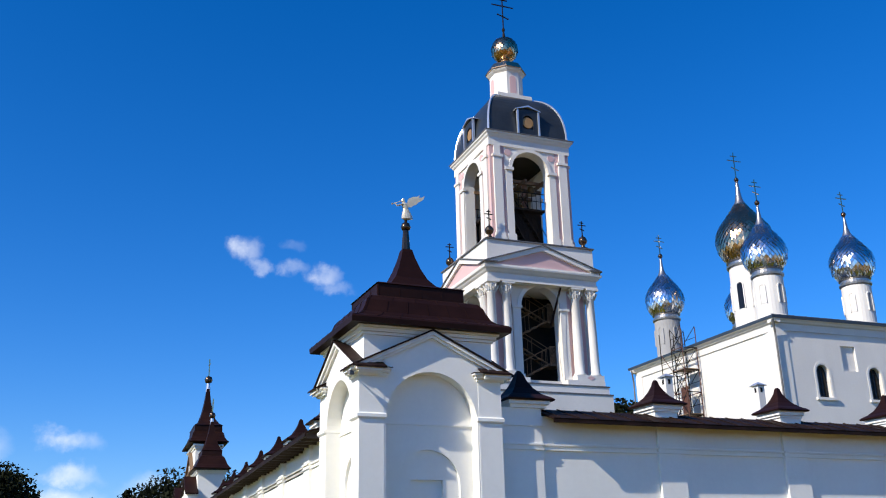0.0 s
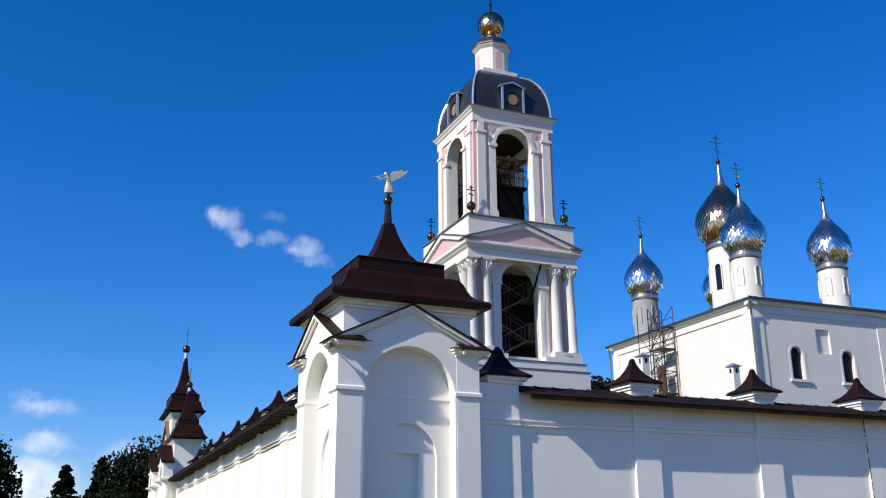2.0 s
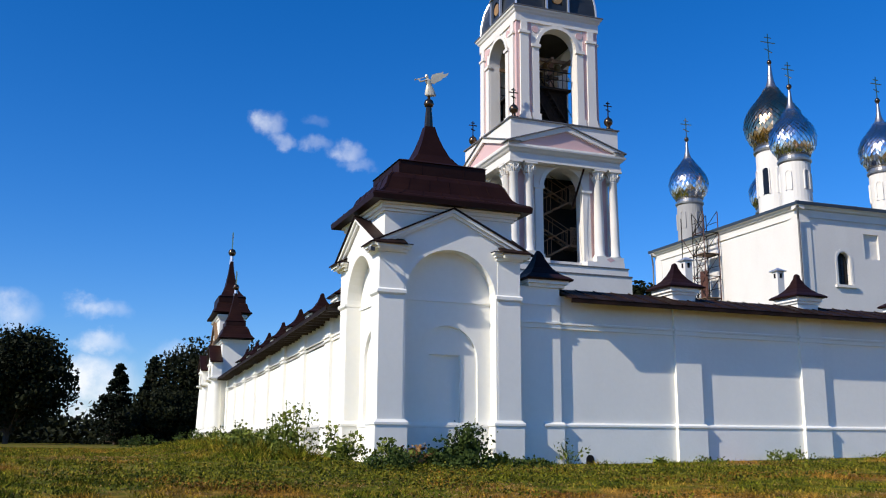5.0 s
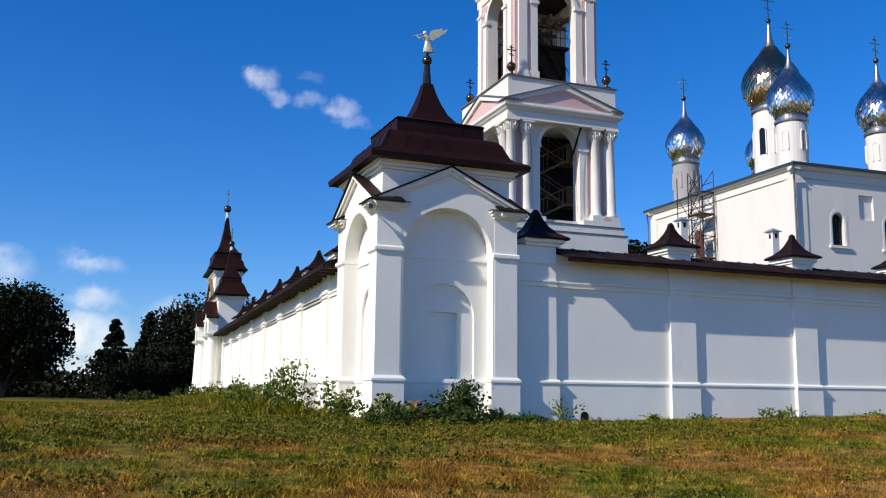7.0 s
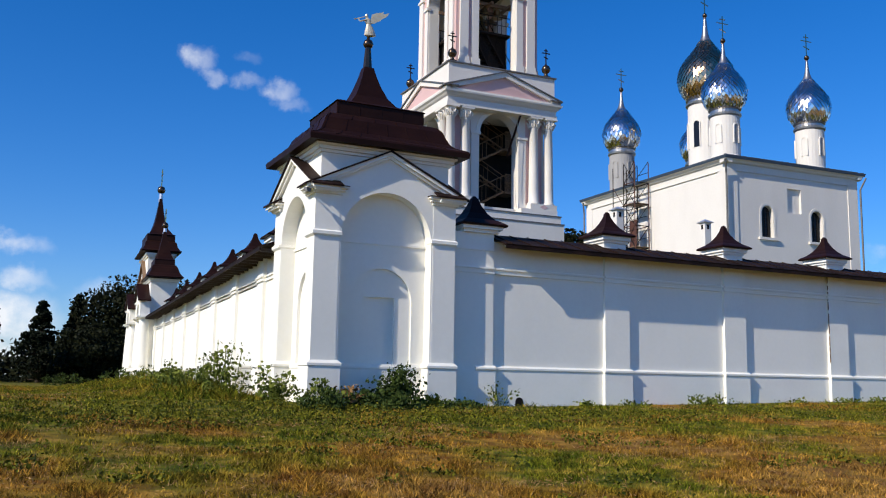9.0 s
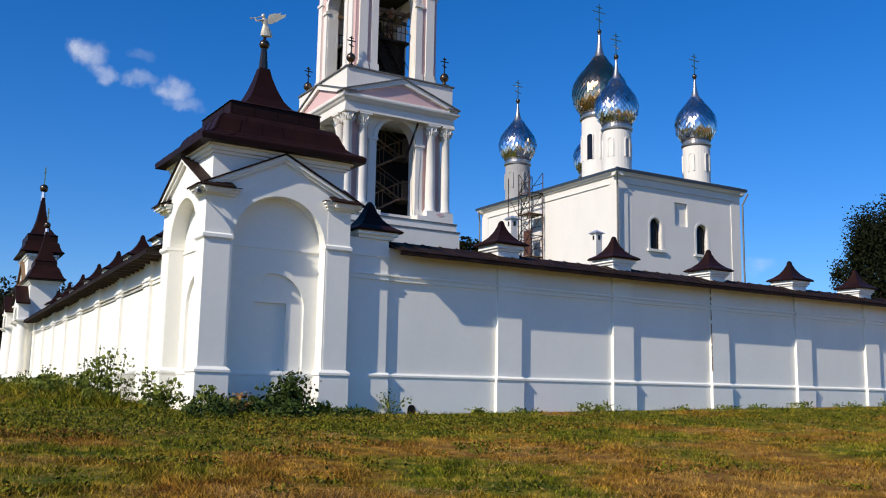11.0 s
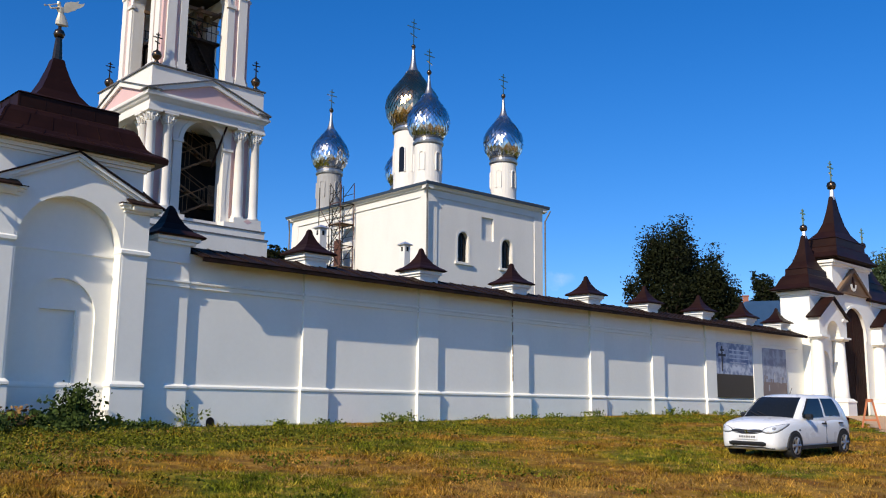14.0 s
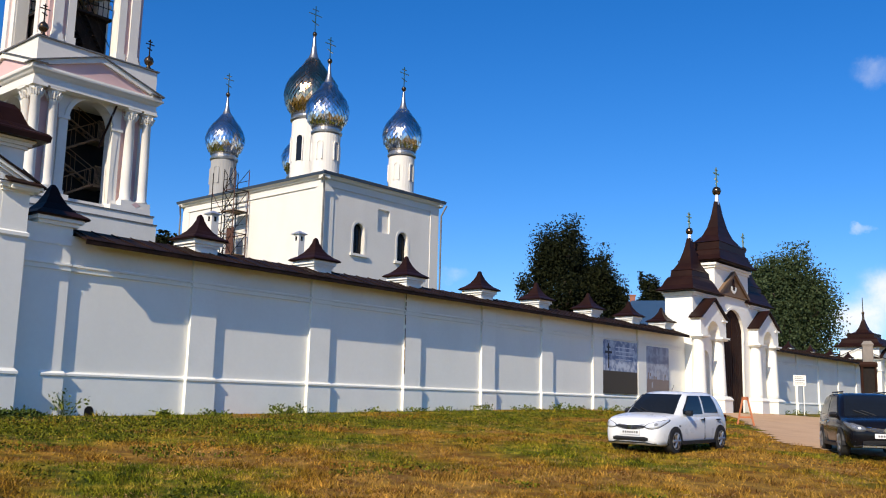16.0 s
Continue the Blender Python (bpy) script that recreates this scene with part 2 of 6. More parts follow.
def arch_panel(bm, cx, hw, zb, zs, ya, yb, n=14):
    prism(bm, [(cx - hw, zb), (cx + hw, zb)] + arch_points(cx, hw, zs, n)[::-1], ya, yb)


WELDED = {"niche_back", "spandrel", "belfry_wall", "arcade_wall", "centre_block", "side_block", "porch_gable", "lucarne", "archivolt"}


def mesh_of(name, bm, material, smooth=False):
    if name in WELDED:
        bmesh.ops.remove_doubles(bm, verts=bm.verts, dist=1e-4)
    bmesh.ops.recalc_face_normals(bm, faces=bm.faces)
    me = bpy.data.meshes.new(name)
    bm.to_mesh(me)
    bm.free()
    me.materials.append(material)
    if smooth:
        me.shade_smooth()
    return me


def part(name, bm, material, parent, label="", smooth=False, at=None):
    ob = new(name, mesh_of(name, bm, material, smooth))
    ob.parent = parent
    if at is not None:
        ob.matrix_basis = at
    if label:
        ob["label"] = label
    return ob


def made(fn, *args, **kw):
    bm = bmesh.new()
    fn(bm, *args, **kw)
    return bm


def thing(name, label, category, m=None, group="", kind=""):
    e = new(name)
    if m is not None:
        e.matrix_basis = m
    return tagged(e, label, category, group, kind)


def cross(bm, cx, cy, z, high, t=0.035):
    """An eight-pointed cross in the plane of x."""
    box(bm, cx - t, cx + t, cy - t, cy + t, z, z + high)
    box(bm, cx - 0.30 * high, cx + 0.30 * high, cy - t, cy + t, z + 0.66 * high, z + 0.66 * high + 2 * t)
    box(bm, cx - 0.14 * high, cx + 0.14 * high, cy - t, cy + t, z + 0.84 * high, z + 0.84 * high + 2 * t)
    w = 0.16 * high
    prism(bm, [(cx - w, z + 0.40 * high), (cx - w, z + 0.40 * high + 2 * t), (cx + w, z + 0.30 * high + 2 * t), (cx + w, z + 0.30 * high)], cy - t, cy + t)


def sheet_seams(bm, profile, step, cx=0, cy=0, ex=0.0, ey=0.0, proud=0.012, t=0.010):
    """Standing seams up the four slopes of a square roof between two rings."""
    (ra, za), (rb, zb) = profile
    n = int(2 * rb / step)
    for k in range(4):
        rot = Matrix.Rotation(k * math.pi / 2, 3, "Z")
        wide, deep = (1 + ex, 1 + ey) if k % 2 == 0 else (1 + ey, 1 + ex)
        for i in range(n + 1):
            u = -1 + 2 * i / max(n, 1)
            ps = []
            for r, z, dz in ((ra, za, 0), (rb, zb, 0), (rb, zb, proud), (ra, za, proud)):
                for s in (-t, t):
                    ps.append(rot @ Vector((u * r * wide * 0.98 + s, -r * deep - dz * 0.6, z + dz)) + Vector((cx, cy, 0)))
            v = [bm.verts.new(p) for p in ps]
            for f in ((0, 1, 3, 2), (2, 3, 5, 4), (4, 5, 7, 6), (6, 7, 1, 0), (0, 2, 4, 6), (1, 7, 5, 3)):
                bm.faces.new([v[i2] for i2 in f])


def ground_z(x, y):
    """Height of the ground: the wall's foot is level, the meadow before it falls to the viewer."""
    near = min(max((23.4 - y) / 19.0, 0.0), 1.0)
    fall = -1.0 * near ** 1.1
    rise = 0.36 * min(max((x - 15) / 20, 0.0), 1.0)
    west = 0.12 * min(max((4.0 - x) / 12.0, 0.0), 1.0) * min(max((y - 10) / 30, 0), 1)
    bank = 0.4 * math.exp(-((x - 5.2 - 0.06 * max(y - 27, 0)) / 2.2) ** 2) * min(max((y - 24) / 8, 0), 1) * min(max((80 - y) / 15, 0), 1)
    rough = min(near * 3, 1)
    return fall + rise + west + bank + rough * (0.05 * math.sin(x * 0.31 + y * 0.17) + 0.03 * math.sin(x * 0.9 - y * 0.7))


# ---- monastery wall ----
BAY = 4.78


def rafter_mesh():
    return mesh_of("rafter", made(box, -0.05, 0.05, -0.66, 0.0, 4.46, 4.56), SOFFIT)


RAFTER = rafter_mesh()


def merlon(parent, x, y=0.6, k=1.0):
    bm = bmesh.new()
    box(bm, x - 0.42, x + 0.42, y - 0.42, y + 0.42, 4.7, 5.09)
    box(bm, x - 0.47, x + 0.47, y - 0.47, y + 0.47, 5.09, 5.17)
    box(bm, x - 0.53, x + 0.53, y - 0.53, y + 0.53, 5.17, 5.30)
    at = Matrix.Translation((x, y, 4.7)) @ Matrix.Scale(k, 4) @ Matrix.Translation((-x, -y, -4.7))
    base = part("merlon", bm, PLASTER_FINE, parent, at=at)
    bm = bmesh.new()
    square_roof(bm, [(0.64, 5.30), (0.66, 5.34), (0.60, 5.39), (0.44, 5.48), (0.29, 5.62), (0.17, 5.80), (0.09, 5.98), (0.065, 6.10), (0.03, 6.15)], x, y)
    part("cap", bm, ROOF, base, "brown sheet-metal cap with a concave point")
    return base


def wall_run(name, m, length, pilasters, first_trim, last_trim, merlons, label, rafters=False):
    """A run of the wall: x along it from 0, the outer face at y 0, the foot at z 0."""
    w = thing(name, label, "wall", m, kind="structure")
    bm = bmesh.new()
    box(bm, 0, length, 0, 1.2, -0.8, 4.75)
    part("masonry", bm, PLASTER, w)
    eave, band = (0.70, 0.05) if rafters else (0.64, 0.08)
    edges = [first_trim] + [e for p in pilasters for e in (p - 0.46, p + 0.46)] + [last_trim]
    bm = bmesh.new()
    for a, b in zip(edges[::2], edges[1::2]):
        box(bm, a, b, -0.05, 0.0, -0.8, 1.0)
        prism(bm, [(-0.05, 1.0), (-0.075, 1.03), (-0.075, 1.08), (-0.03, 1.13), (0, 1.13), (0, 1.0)], a, b, "x")
        prism(bm, [(0, 3.78), (-band, 3.78), (-band, 3.82), (-0.015, 3.82), (-0.015, 3.91), (-band - 0.015, 3.91), (-band - 0.015, 3.96), (0, 3.99)], a, b, "x")
    part("plinth_and_string_course", bm, PLASTER_FINE, w)
    for p in pilasters:
        bm = bmesh.new()
        box(bm, p - 0.46, p + 0.46, -0.11, 0.0, 1.1, 4.6)
        box(bm, p - 0.52, p + 0.52, -0.17, 0.0, -0.8, 1.0)
        prism(bm, [(-0.17, 1.0), (-0.20, 1.03), (-0.20, 1.08), (-0.11, 1.14), (0, 1.15), (0, 1.0)], p - 0.53, p + 0.53, "x")
        prism(bm, [(0, 3.78), (-0.16, 3.78), (-0.16, 3.82), (-0.125, 3.82), (-0.125, 3.91), (-0.175, 3.91), (-0.175, 3.96), (0, 3.99)], p - 0.47, p + 0.47, "x")
        part("pilaster", bm, PLASTER_FINE, w)
    bm = bmesh.new()
    x0, x1 = first_trim + 0.02, last_trim - 0.02
    prism(bm, [(-eave, 4.57), (-eave - 0.02, 4.62), (0.6, 5.06), (1.92, 4.62), (1.90, 4.57), (0.6, 4.98)], x0, x1, "x")
    box(bm, x0, x1, -eave - 0.015, -eave + 0.035, 4.49, 4.58)
    s = x0 + 0.2
    while s < x1 - 0.1:
        prism(bm, [(-eave - 0.02, 4.62), (-eave - 0.02, 4.65), (0.6, 5.09), (0.6, 5.06)], s - 0.012, s + 0.012, "x")
        s += 0.62
    part("roof", bm, ROOF_WALL, w, "weathered brown sheet-metal roof with standing seams")
    s = x0 + 0.3
    while rafters and s < x1:
        r = new("rafter", RAFTER)
        r.parent, r.location = w, (s, 0, 0)
        s += 0.75
    for x in merlons:
        merlon(w, x, 0.6, 0.62 if name == "wall_front_east" else 1.0)
    return w


WALL_Y = 23.73
front = wall_run("wall_front", pose(11.0, WALL_Y, 0), 39.9, [17.42 - 11.0 + BAY * k for k in range(4)] + [25.24, 29.75, 34.32], 2.12, 39.0,
                 [6.56, 11.44, 16.24, 20.98, 25.32, 29.98, 34.20, 38.0], "long whitewashed monastery wall with pilasters and a brown metal roof")
wall_run("wall_front_east", pose(62.0, WALL_Y, 0), 26.0, [2.6 + BAY * k for k in range(5)], 0.3, 25.8,
         [2.6 + BAY * k for k in range(5)], "whitewashed wall beyond the gate with a brown metal roof")
LEFT_TURN = math.degrees(math.atan(0.06))
wall_run("wall_west", pose(10.02, 64.0, 0, 0, 0, 270 - LEFT_TURN), 37.0, [34.0 - BAY * k for k in range(8)], 0.2, 36.7,
         [34.0 - BAY * k for k in range(7)], "sunlit whitewashed side wall with a brown metal roof", True)

# the pier that joins the corner tower to the wall
pier = thing("wall_pier", "white pier with a dark pointed metal cap beside the tower", "pier", pose(12.35, WALL_Y, 0), kind="structure")
bm = bmesh.new()
box(bm, -0.75, 0.68, -0.11, 1.2, -0.8, 4.95)
box(bm, -0.75, 0.74, -0.17, 0.0, -0.79, 1.0)
prism(bm, [(-0.17, 1.0), (-0.20, 1.03), (-0.20, 1.08), (-0.11, 1.14), (0, 1.15), (0, 1.0)], 0.1, 0.76, "x")
prism(bm, [(0, 3.78), (-0.16, 3.78), (-0.16, 3.82), (-0.125, 3.82), (-0.125, 3.91), (-0.175, 3.91), (-0.175, 3.96), (0, 3.99)], -0.74, 0.7, "x")
box(bm, -0.74, 0.71, -0.14, 1.22, 4.44, 4.50)
part("shaft", bm, PLASTER, pier)
bm = bmesh.new()
box(bm, -0.34, 0.80, -0.19, 1.02, 4.95, 5.05)
box(bm, -0.40, 0.90, -0.27, 1.10, 5.05, 5.15)
part("cornice", bm, PLASTER_FINE, pier)
part("cap", made(square_roof, [(0.74, 5.15), (0.76, 5.20), (0.68, 5.26), (0.48, 5.38), (0.30, 5.58), (0.17, 5.82), (0.10, 6.02), (0.04, 6.12)], 0.28, 0.41), ROOF, pier)


# ---- corner towers ----
T_ROOF = [(2.36, 6.96), (2.38, 7.10), (2.34, 7.15), (2.08, 7.25), (1.93, 7.38), (1.84, 7.56), (1.76, 7.76), (1.64, 7.90), (1.50, 7.96), (1.33, 7.98), (1.33, 8.36), (1.37, 8.38), (1.28, 8.43), (0.92, 8.50), (0.70, 8.62),
          (0.50, 8.88), (0.34, 9.24), (0.22, 9.60), (0.15, 9.88)]


def tower_face(t, k):
    """One face of the tower: pilasters, niche, blind door, pediment. Drawn for the face at y -2.08 and turned."""
    at = pose(0, 0, 0, 0, 0, 90 * k)
    F = -2.075
    # the corner at the right end of this face
    bm = bmesh.new()
    box(bm, 1.38, 2.075, F, -1.38, 1.08, 4.44)
    box(bm, 1.38, 2.075, F, -1.38, 4.58, 5.58)
    part("corner_pier", bm, PLASTER, t, at=at)
    bm = bmesh.new()
    box(bm, 1.26, 2.14, F - 0.065, -1.26, -0.8, 1.0)
    rings(bm, [[(1.70 + sx * r, -1.70 + sy * r, z) for sx, sy in ((-1, -1), (1, -1), (1, 1), (-1, 1))] for r, z in ((0.44, 1.0), (0.47, 1.02), (0.47, 1.08), (0.39, 1.16))])
    part("plinth", bm, PLASTER, t, at=at)
    bm = bmesh.new()
    rings(bm, [[(1.7275 + sx * r, -1.7275 + sy * r, z) for sx, sy in ((-1, -1), (1, -1), (1, 1), (-1, 1))] for r, z in ((0.36, 4.42), (0.41, 4.47), (0.41, 4.55), (0.36, 4.59))])
    part("impost", bm, PLASTER_FINE, t, at=at)
    bm = bmesh.new()
    for r, z0, z1 in ((0.41, 5.56, 5.64), (0.47, 5.64, 5.72), (0.53, 5.72, 5.77)):
        box(bm, 1.74 - r, 1.74 + r, -1.74 - r, -1.74 + r, z0, z1)
    part("cornice_return", bm, PLASTER_FINE, t, at=at)
    part("flashing", made(box, 1.19, 2.29, -2.29, -1.19, 5.77, 5.79), ROOF, t, at=at)
    bm = bmesh.new()
    box(bm, -1.39, -1.33, F + 0.01, -1.38, 1.0, 4.43)
    box(bm, 1.33, 1.39, F + 0.01, -1.38, 1.0, 4.43)
    p = arch_points(0, 1.33, 4.43, 18)
    top = lambda x: 6.86 - abs(x) * 0.475
    for (xa, za), (xb, zb) in zip(p, p[1:]):
        prism(bm, [(xa, za), (xb, zb), (xb, top(xb)), (xa, top(xa))], F + 0.01, -1.50)
    for s in (-1, 1):
        prism(bm, [(s * 1.33, 4.43), (s * 1.39, 4.43), (s * 1.39, top(1.39)), (s * 1.33, top(1.33))], F + 0.01, -1.50)
        prism(bm, [(s * 1.38, 5.58), (s * 2.075, 5.58), (s * 2.075, 5.86), (s * 1.38, top(1.38))], F + 0.01, -1.50)
    part("spandrel", bm, PLASTER, t, at=at)
    # raking cornice and its metal edge
    bm = bmesh.new()
    bm2 = bmesh.new()
    for s in (-1, 1):
        prism(bm, [(0, 6.70), (s * 2.3, 6.70 - 2.3 * 0.475), (s * 2.3, 6.86 - 2.3 * 0.475), (0, 6.86)], F - 0.08, -1.50)
        prism(bm, [(0, 6.78), (s * 2.36, 6.78 - 2.36 * 0.475), (s * 2.36, 6.88 - 2.36 * 0.475), (0, 6.88)], F - 0.15, -1.50)
        prism(bm2, [(0, 6.88), (s * 2.42, 6.88 - 2.42 * 0.475), (s * 2.42, 6.93 - 2.42 * 0.475), (0, 6.93)], F - 0.20, -1.40)
    part("raking_cornice", bm, PLASTER_FINE, t, at=at)
    # The lighter sheet colour stands for sun reflected off the gable roof.
    part("gable_roof", bm2, ROOF_WALL, t, "thin brown metal roof of the gable", at=at)
    # back of the niche with a shallow inner arch and a blind doorway
    N = -1.63
    bm = bmesh.new()
    arch_slab(bm, -1.38, 1.38, 1.0, 6.0, N, -1.42, 0.03, 0.91, 1.0, 2.80)
    box(bm, -1.38, 1.38, N - 0.04, N, 4.36, 4.42)
    part("niche_back", bm, PLASTER, t, at=at)
    bm = bmesh.new()
    box(bm, -1.0, -0.46, N + 0.09, -1.40, 0.9, 3.75)
    box(bm, 0.46, 1.0, N + 0.09, -1.40, 0.9, 3.75)
    box(bm, -0.46, 0.46, N + 0.09, -1.40, 2.92, 3.75)
    part("inner_niche", bm, PLASTER, t, at=at)
    part("blind_door", made(box, -0.5, 0.5, N + 0.2, -1.36, 0.7, 3.0), PLASTER, t, at=at)
    bm = bmesh.new()
    box(bm, -1.26, 1.26, N - 0.05, -1.4, -0.8, 0.95)
    prism(bm, [(N - 0.05, 0.95), (N - 0.07, 0.98), (N - 0.07, 1.03), (N - 0.05, 1.1), (N, 1.1), (N, 0.95)], -1.26, 1.26, "x")
    part("niche_plinth", bm, PLASTER, t, at=at)


def corner_tower(m, label, angel):
    t = thing("corner_tower", label, "tower", m)
    bm = bmesh.new()
    box(bm, -1.38, 1.38, -1.38, 1.38, -0.8, 6.2)
    part("core", bm, PLASTER, t)
    bm = bmesh.new()
    box(bm, -1.90, 1.90, -1.90, 1.90, 5.9, 6.86)
    part("attic", bm, PLASTER, t)
    bm = bmesh.new()
    box(bm, -1.96, 1.96, -1.96, 1.96, 6.72, 6.80)
    box(bm, -2.03, 2.03, -2.03, 2.03, 6.80, 6.90)
    box(bm, -2.10, 2.10, -2.10, 2.10, 6.90, 6.97)
    part("attic_cornice", bm, PLASTER_FINE, t)
    for k in range(4):
        tower_face(t, k)
    bm = bmesh.new()
    square_roof(bm, T_ROOF)
    part("roof", bm, ROOF, t, "brown sheet-metal roof swept up to a spire")
    bm = bmesh.new()
    for a, b in ((2, 3), (3, 4), (4, 5), (5, 6), (6, 7)):
        sheet_seams(bm, (T_ROOF[a], T_ROOF[b]), 0.55)
    sheet_seams(bm, (T_ROOF[9], T_ROOF[10]), 0.55)
    part("standing_seams", bm, ROOF, t)["kind"] = "stuff"
    bm = bmesh.new()
    lathe(bm, [(0.15, 9.80), (0.12, 10.2), (0.09, 10.52)], n=8)
    part("spire_neck", bm, COPPER, t)
    bm = bmesh.new()
    lathe(bm, [(0.02, 10.50), (0.12, 10.54), (0.16, 10.63), (0.12, 10.74), (0.05, 10.79), (0.04, 10.9)], n=14)
    part("finial_ball", bm, COPPER, t, smooth=True)
    if angel:
        bm = bmesh.new()
        # robe, trunk, head, trumpet, arms and two raised wings, all in one sheet figure with thickness
        rings(bm, [[(cx + rx * math.cos(2 * math.pi * i / 12), ry * math.sin(2 * math.pi * i / 12), z) for i in range(12)] for cx, rx, ry, z in
                   ((0.02, 0.10, 0.06, 11.34), (0.06, 0.22, 0.10, 11.38), (0.05, 0.20, 0.10, 11.5), (0.03, 0.15, 0.09, 11.66), (0.0, 0.10, 0.07, 11.78), (-0.02, 0.12, 0.08, 11.88), (-0.04, 0.13, 0.08, 11.97), (-0.06, 0.05, 0.05, 12.03),
                    (-0.08, 0.05, 0.05, 12.05), (-0.09, 0.07, 0.06, 12.10), (-0.09, 0.06, 0.06, 12.17), (-0.09, 0.02, 0.02, 12.2))])
        rod(bm, (-0.10, -0.06, 11.95), (-0.34, -0.08, 11.86), 0.03)
        rod(bm, (-0.34, -0.08, 11.86), (-0.42, -0.04, 11.99), 0.025)
        rod(bm, (-0.14, -0.05, 12.08), (-0.52, -0.06, 11.92), 0.015)
        lathe(bm, [(0.02, 11.9), (0.05, 11.93), (0.02, 11.96)], -0.53, -0.06, 8)
        for s in (-1, 1):
            root = [(0.04, 11.98), (0.16, 12.16), (0.38, 12.24), (0.62, 12.27), (0.74, 12.33), (0.70, 12.22), (0.62, 12.14), (0.50, 12.07), (0.42, 11.98), (0.30, 11.92), (0.20, 11.84), (0.06, 11.84)]
            if s > 0:
                root = [(0.75 * (x - 0.04) + 0.04, z + 0.06 * (x > 0.1)) for x, z in root]
            prism(bm, root, 0.03 * s, 0.03 * s + 0.025 * s)
        angel_ob = new("angel_weathervane", mesh_of("angel_weathervane", bm, PALE_GOLD))
        angel_ob.matrix_basis = m @ pose(0, 0, 10.88 - 0.82 * 11.34, 0, 0, -8) @ Matrix.Scale(0.82, 4)
        tagged(angel_ob, "pale gilded angel figure with trumpet and spread wings on the spire", "weathervane")
    else:
        bm = bmesh.new()
        lathe(bm, [(0.05, 10.8), (0.03, 12.3)], n=8)
        part("rod", bm, COPPER, t)
    return t


corner_tower(pose(9.55, 25.22, 0) @ Matrix.Diagonal((1, 0.91, 1, 1)), "white square corner tower with gabled niches and brown spire roof", True)
corner_tower(pose(90.0, 24.7, 0.3) @ Matrix.Scale(0.86, 4), "far white corner tower with brown swept metal roof", False)


# ---- gates ----
S_ROOF = [(1.0, 7.16), (1.03, 7.22), (0.95, 7.30), (0.83, 7.52), (0.73, 7.86), (0.64, 8.06), (0.58, 8.10), (0.56, 8.42), (0.575, 8.45), (0.49, 8.56), (0.36, 8.90), (0.255, 9.35), (0.155, 9.92), (0.085, 10.5)]
C_ROOF = [(1.0, 9.30), (1.03, 9.38), (0.93, 9.50), (0.84, 9.75), (0.79, 10.05), (0.72, 10.15), (0.71, 10.58), (0.73, 10.62), (0.60, 10.74), (0.40, 11.17), (0.265, 11.75), (0.155, 12.6), (0.075, 13.5)]


def scaled(profile, k):
    return [(r * k, z) for r, z in profile]


def column(bm, x, y, z0, z1, r):
    lathe(bm, [(r * 1.22, z0), (r * 1.12, z0 + 0.4), (r * 0.96, z0 + 2.2), (r * 0.86, z1 - 0.1), (r * 0.84, z1)], x, y, 16)


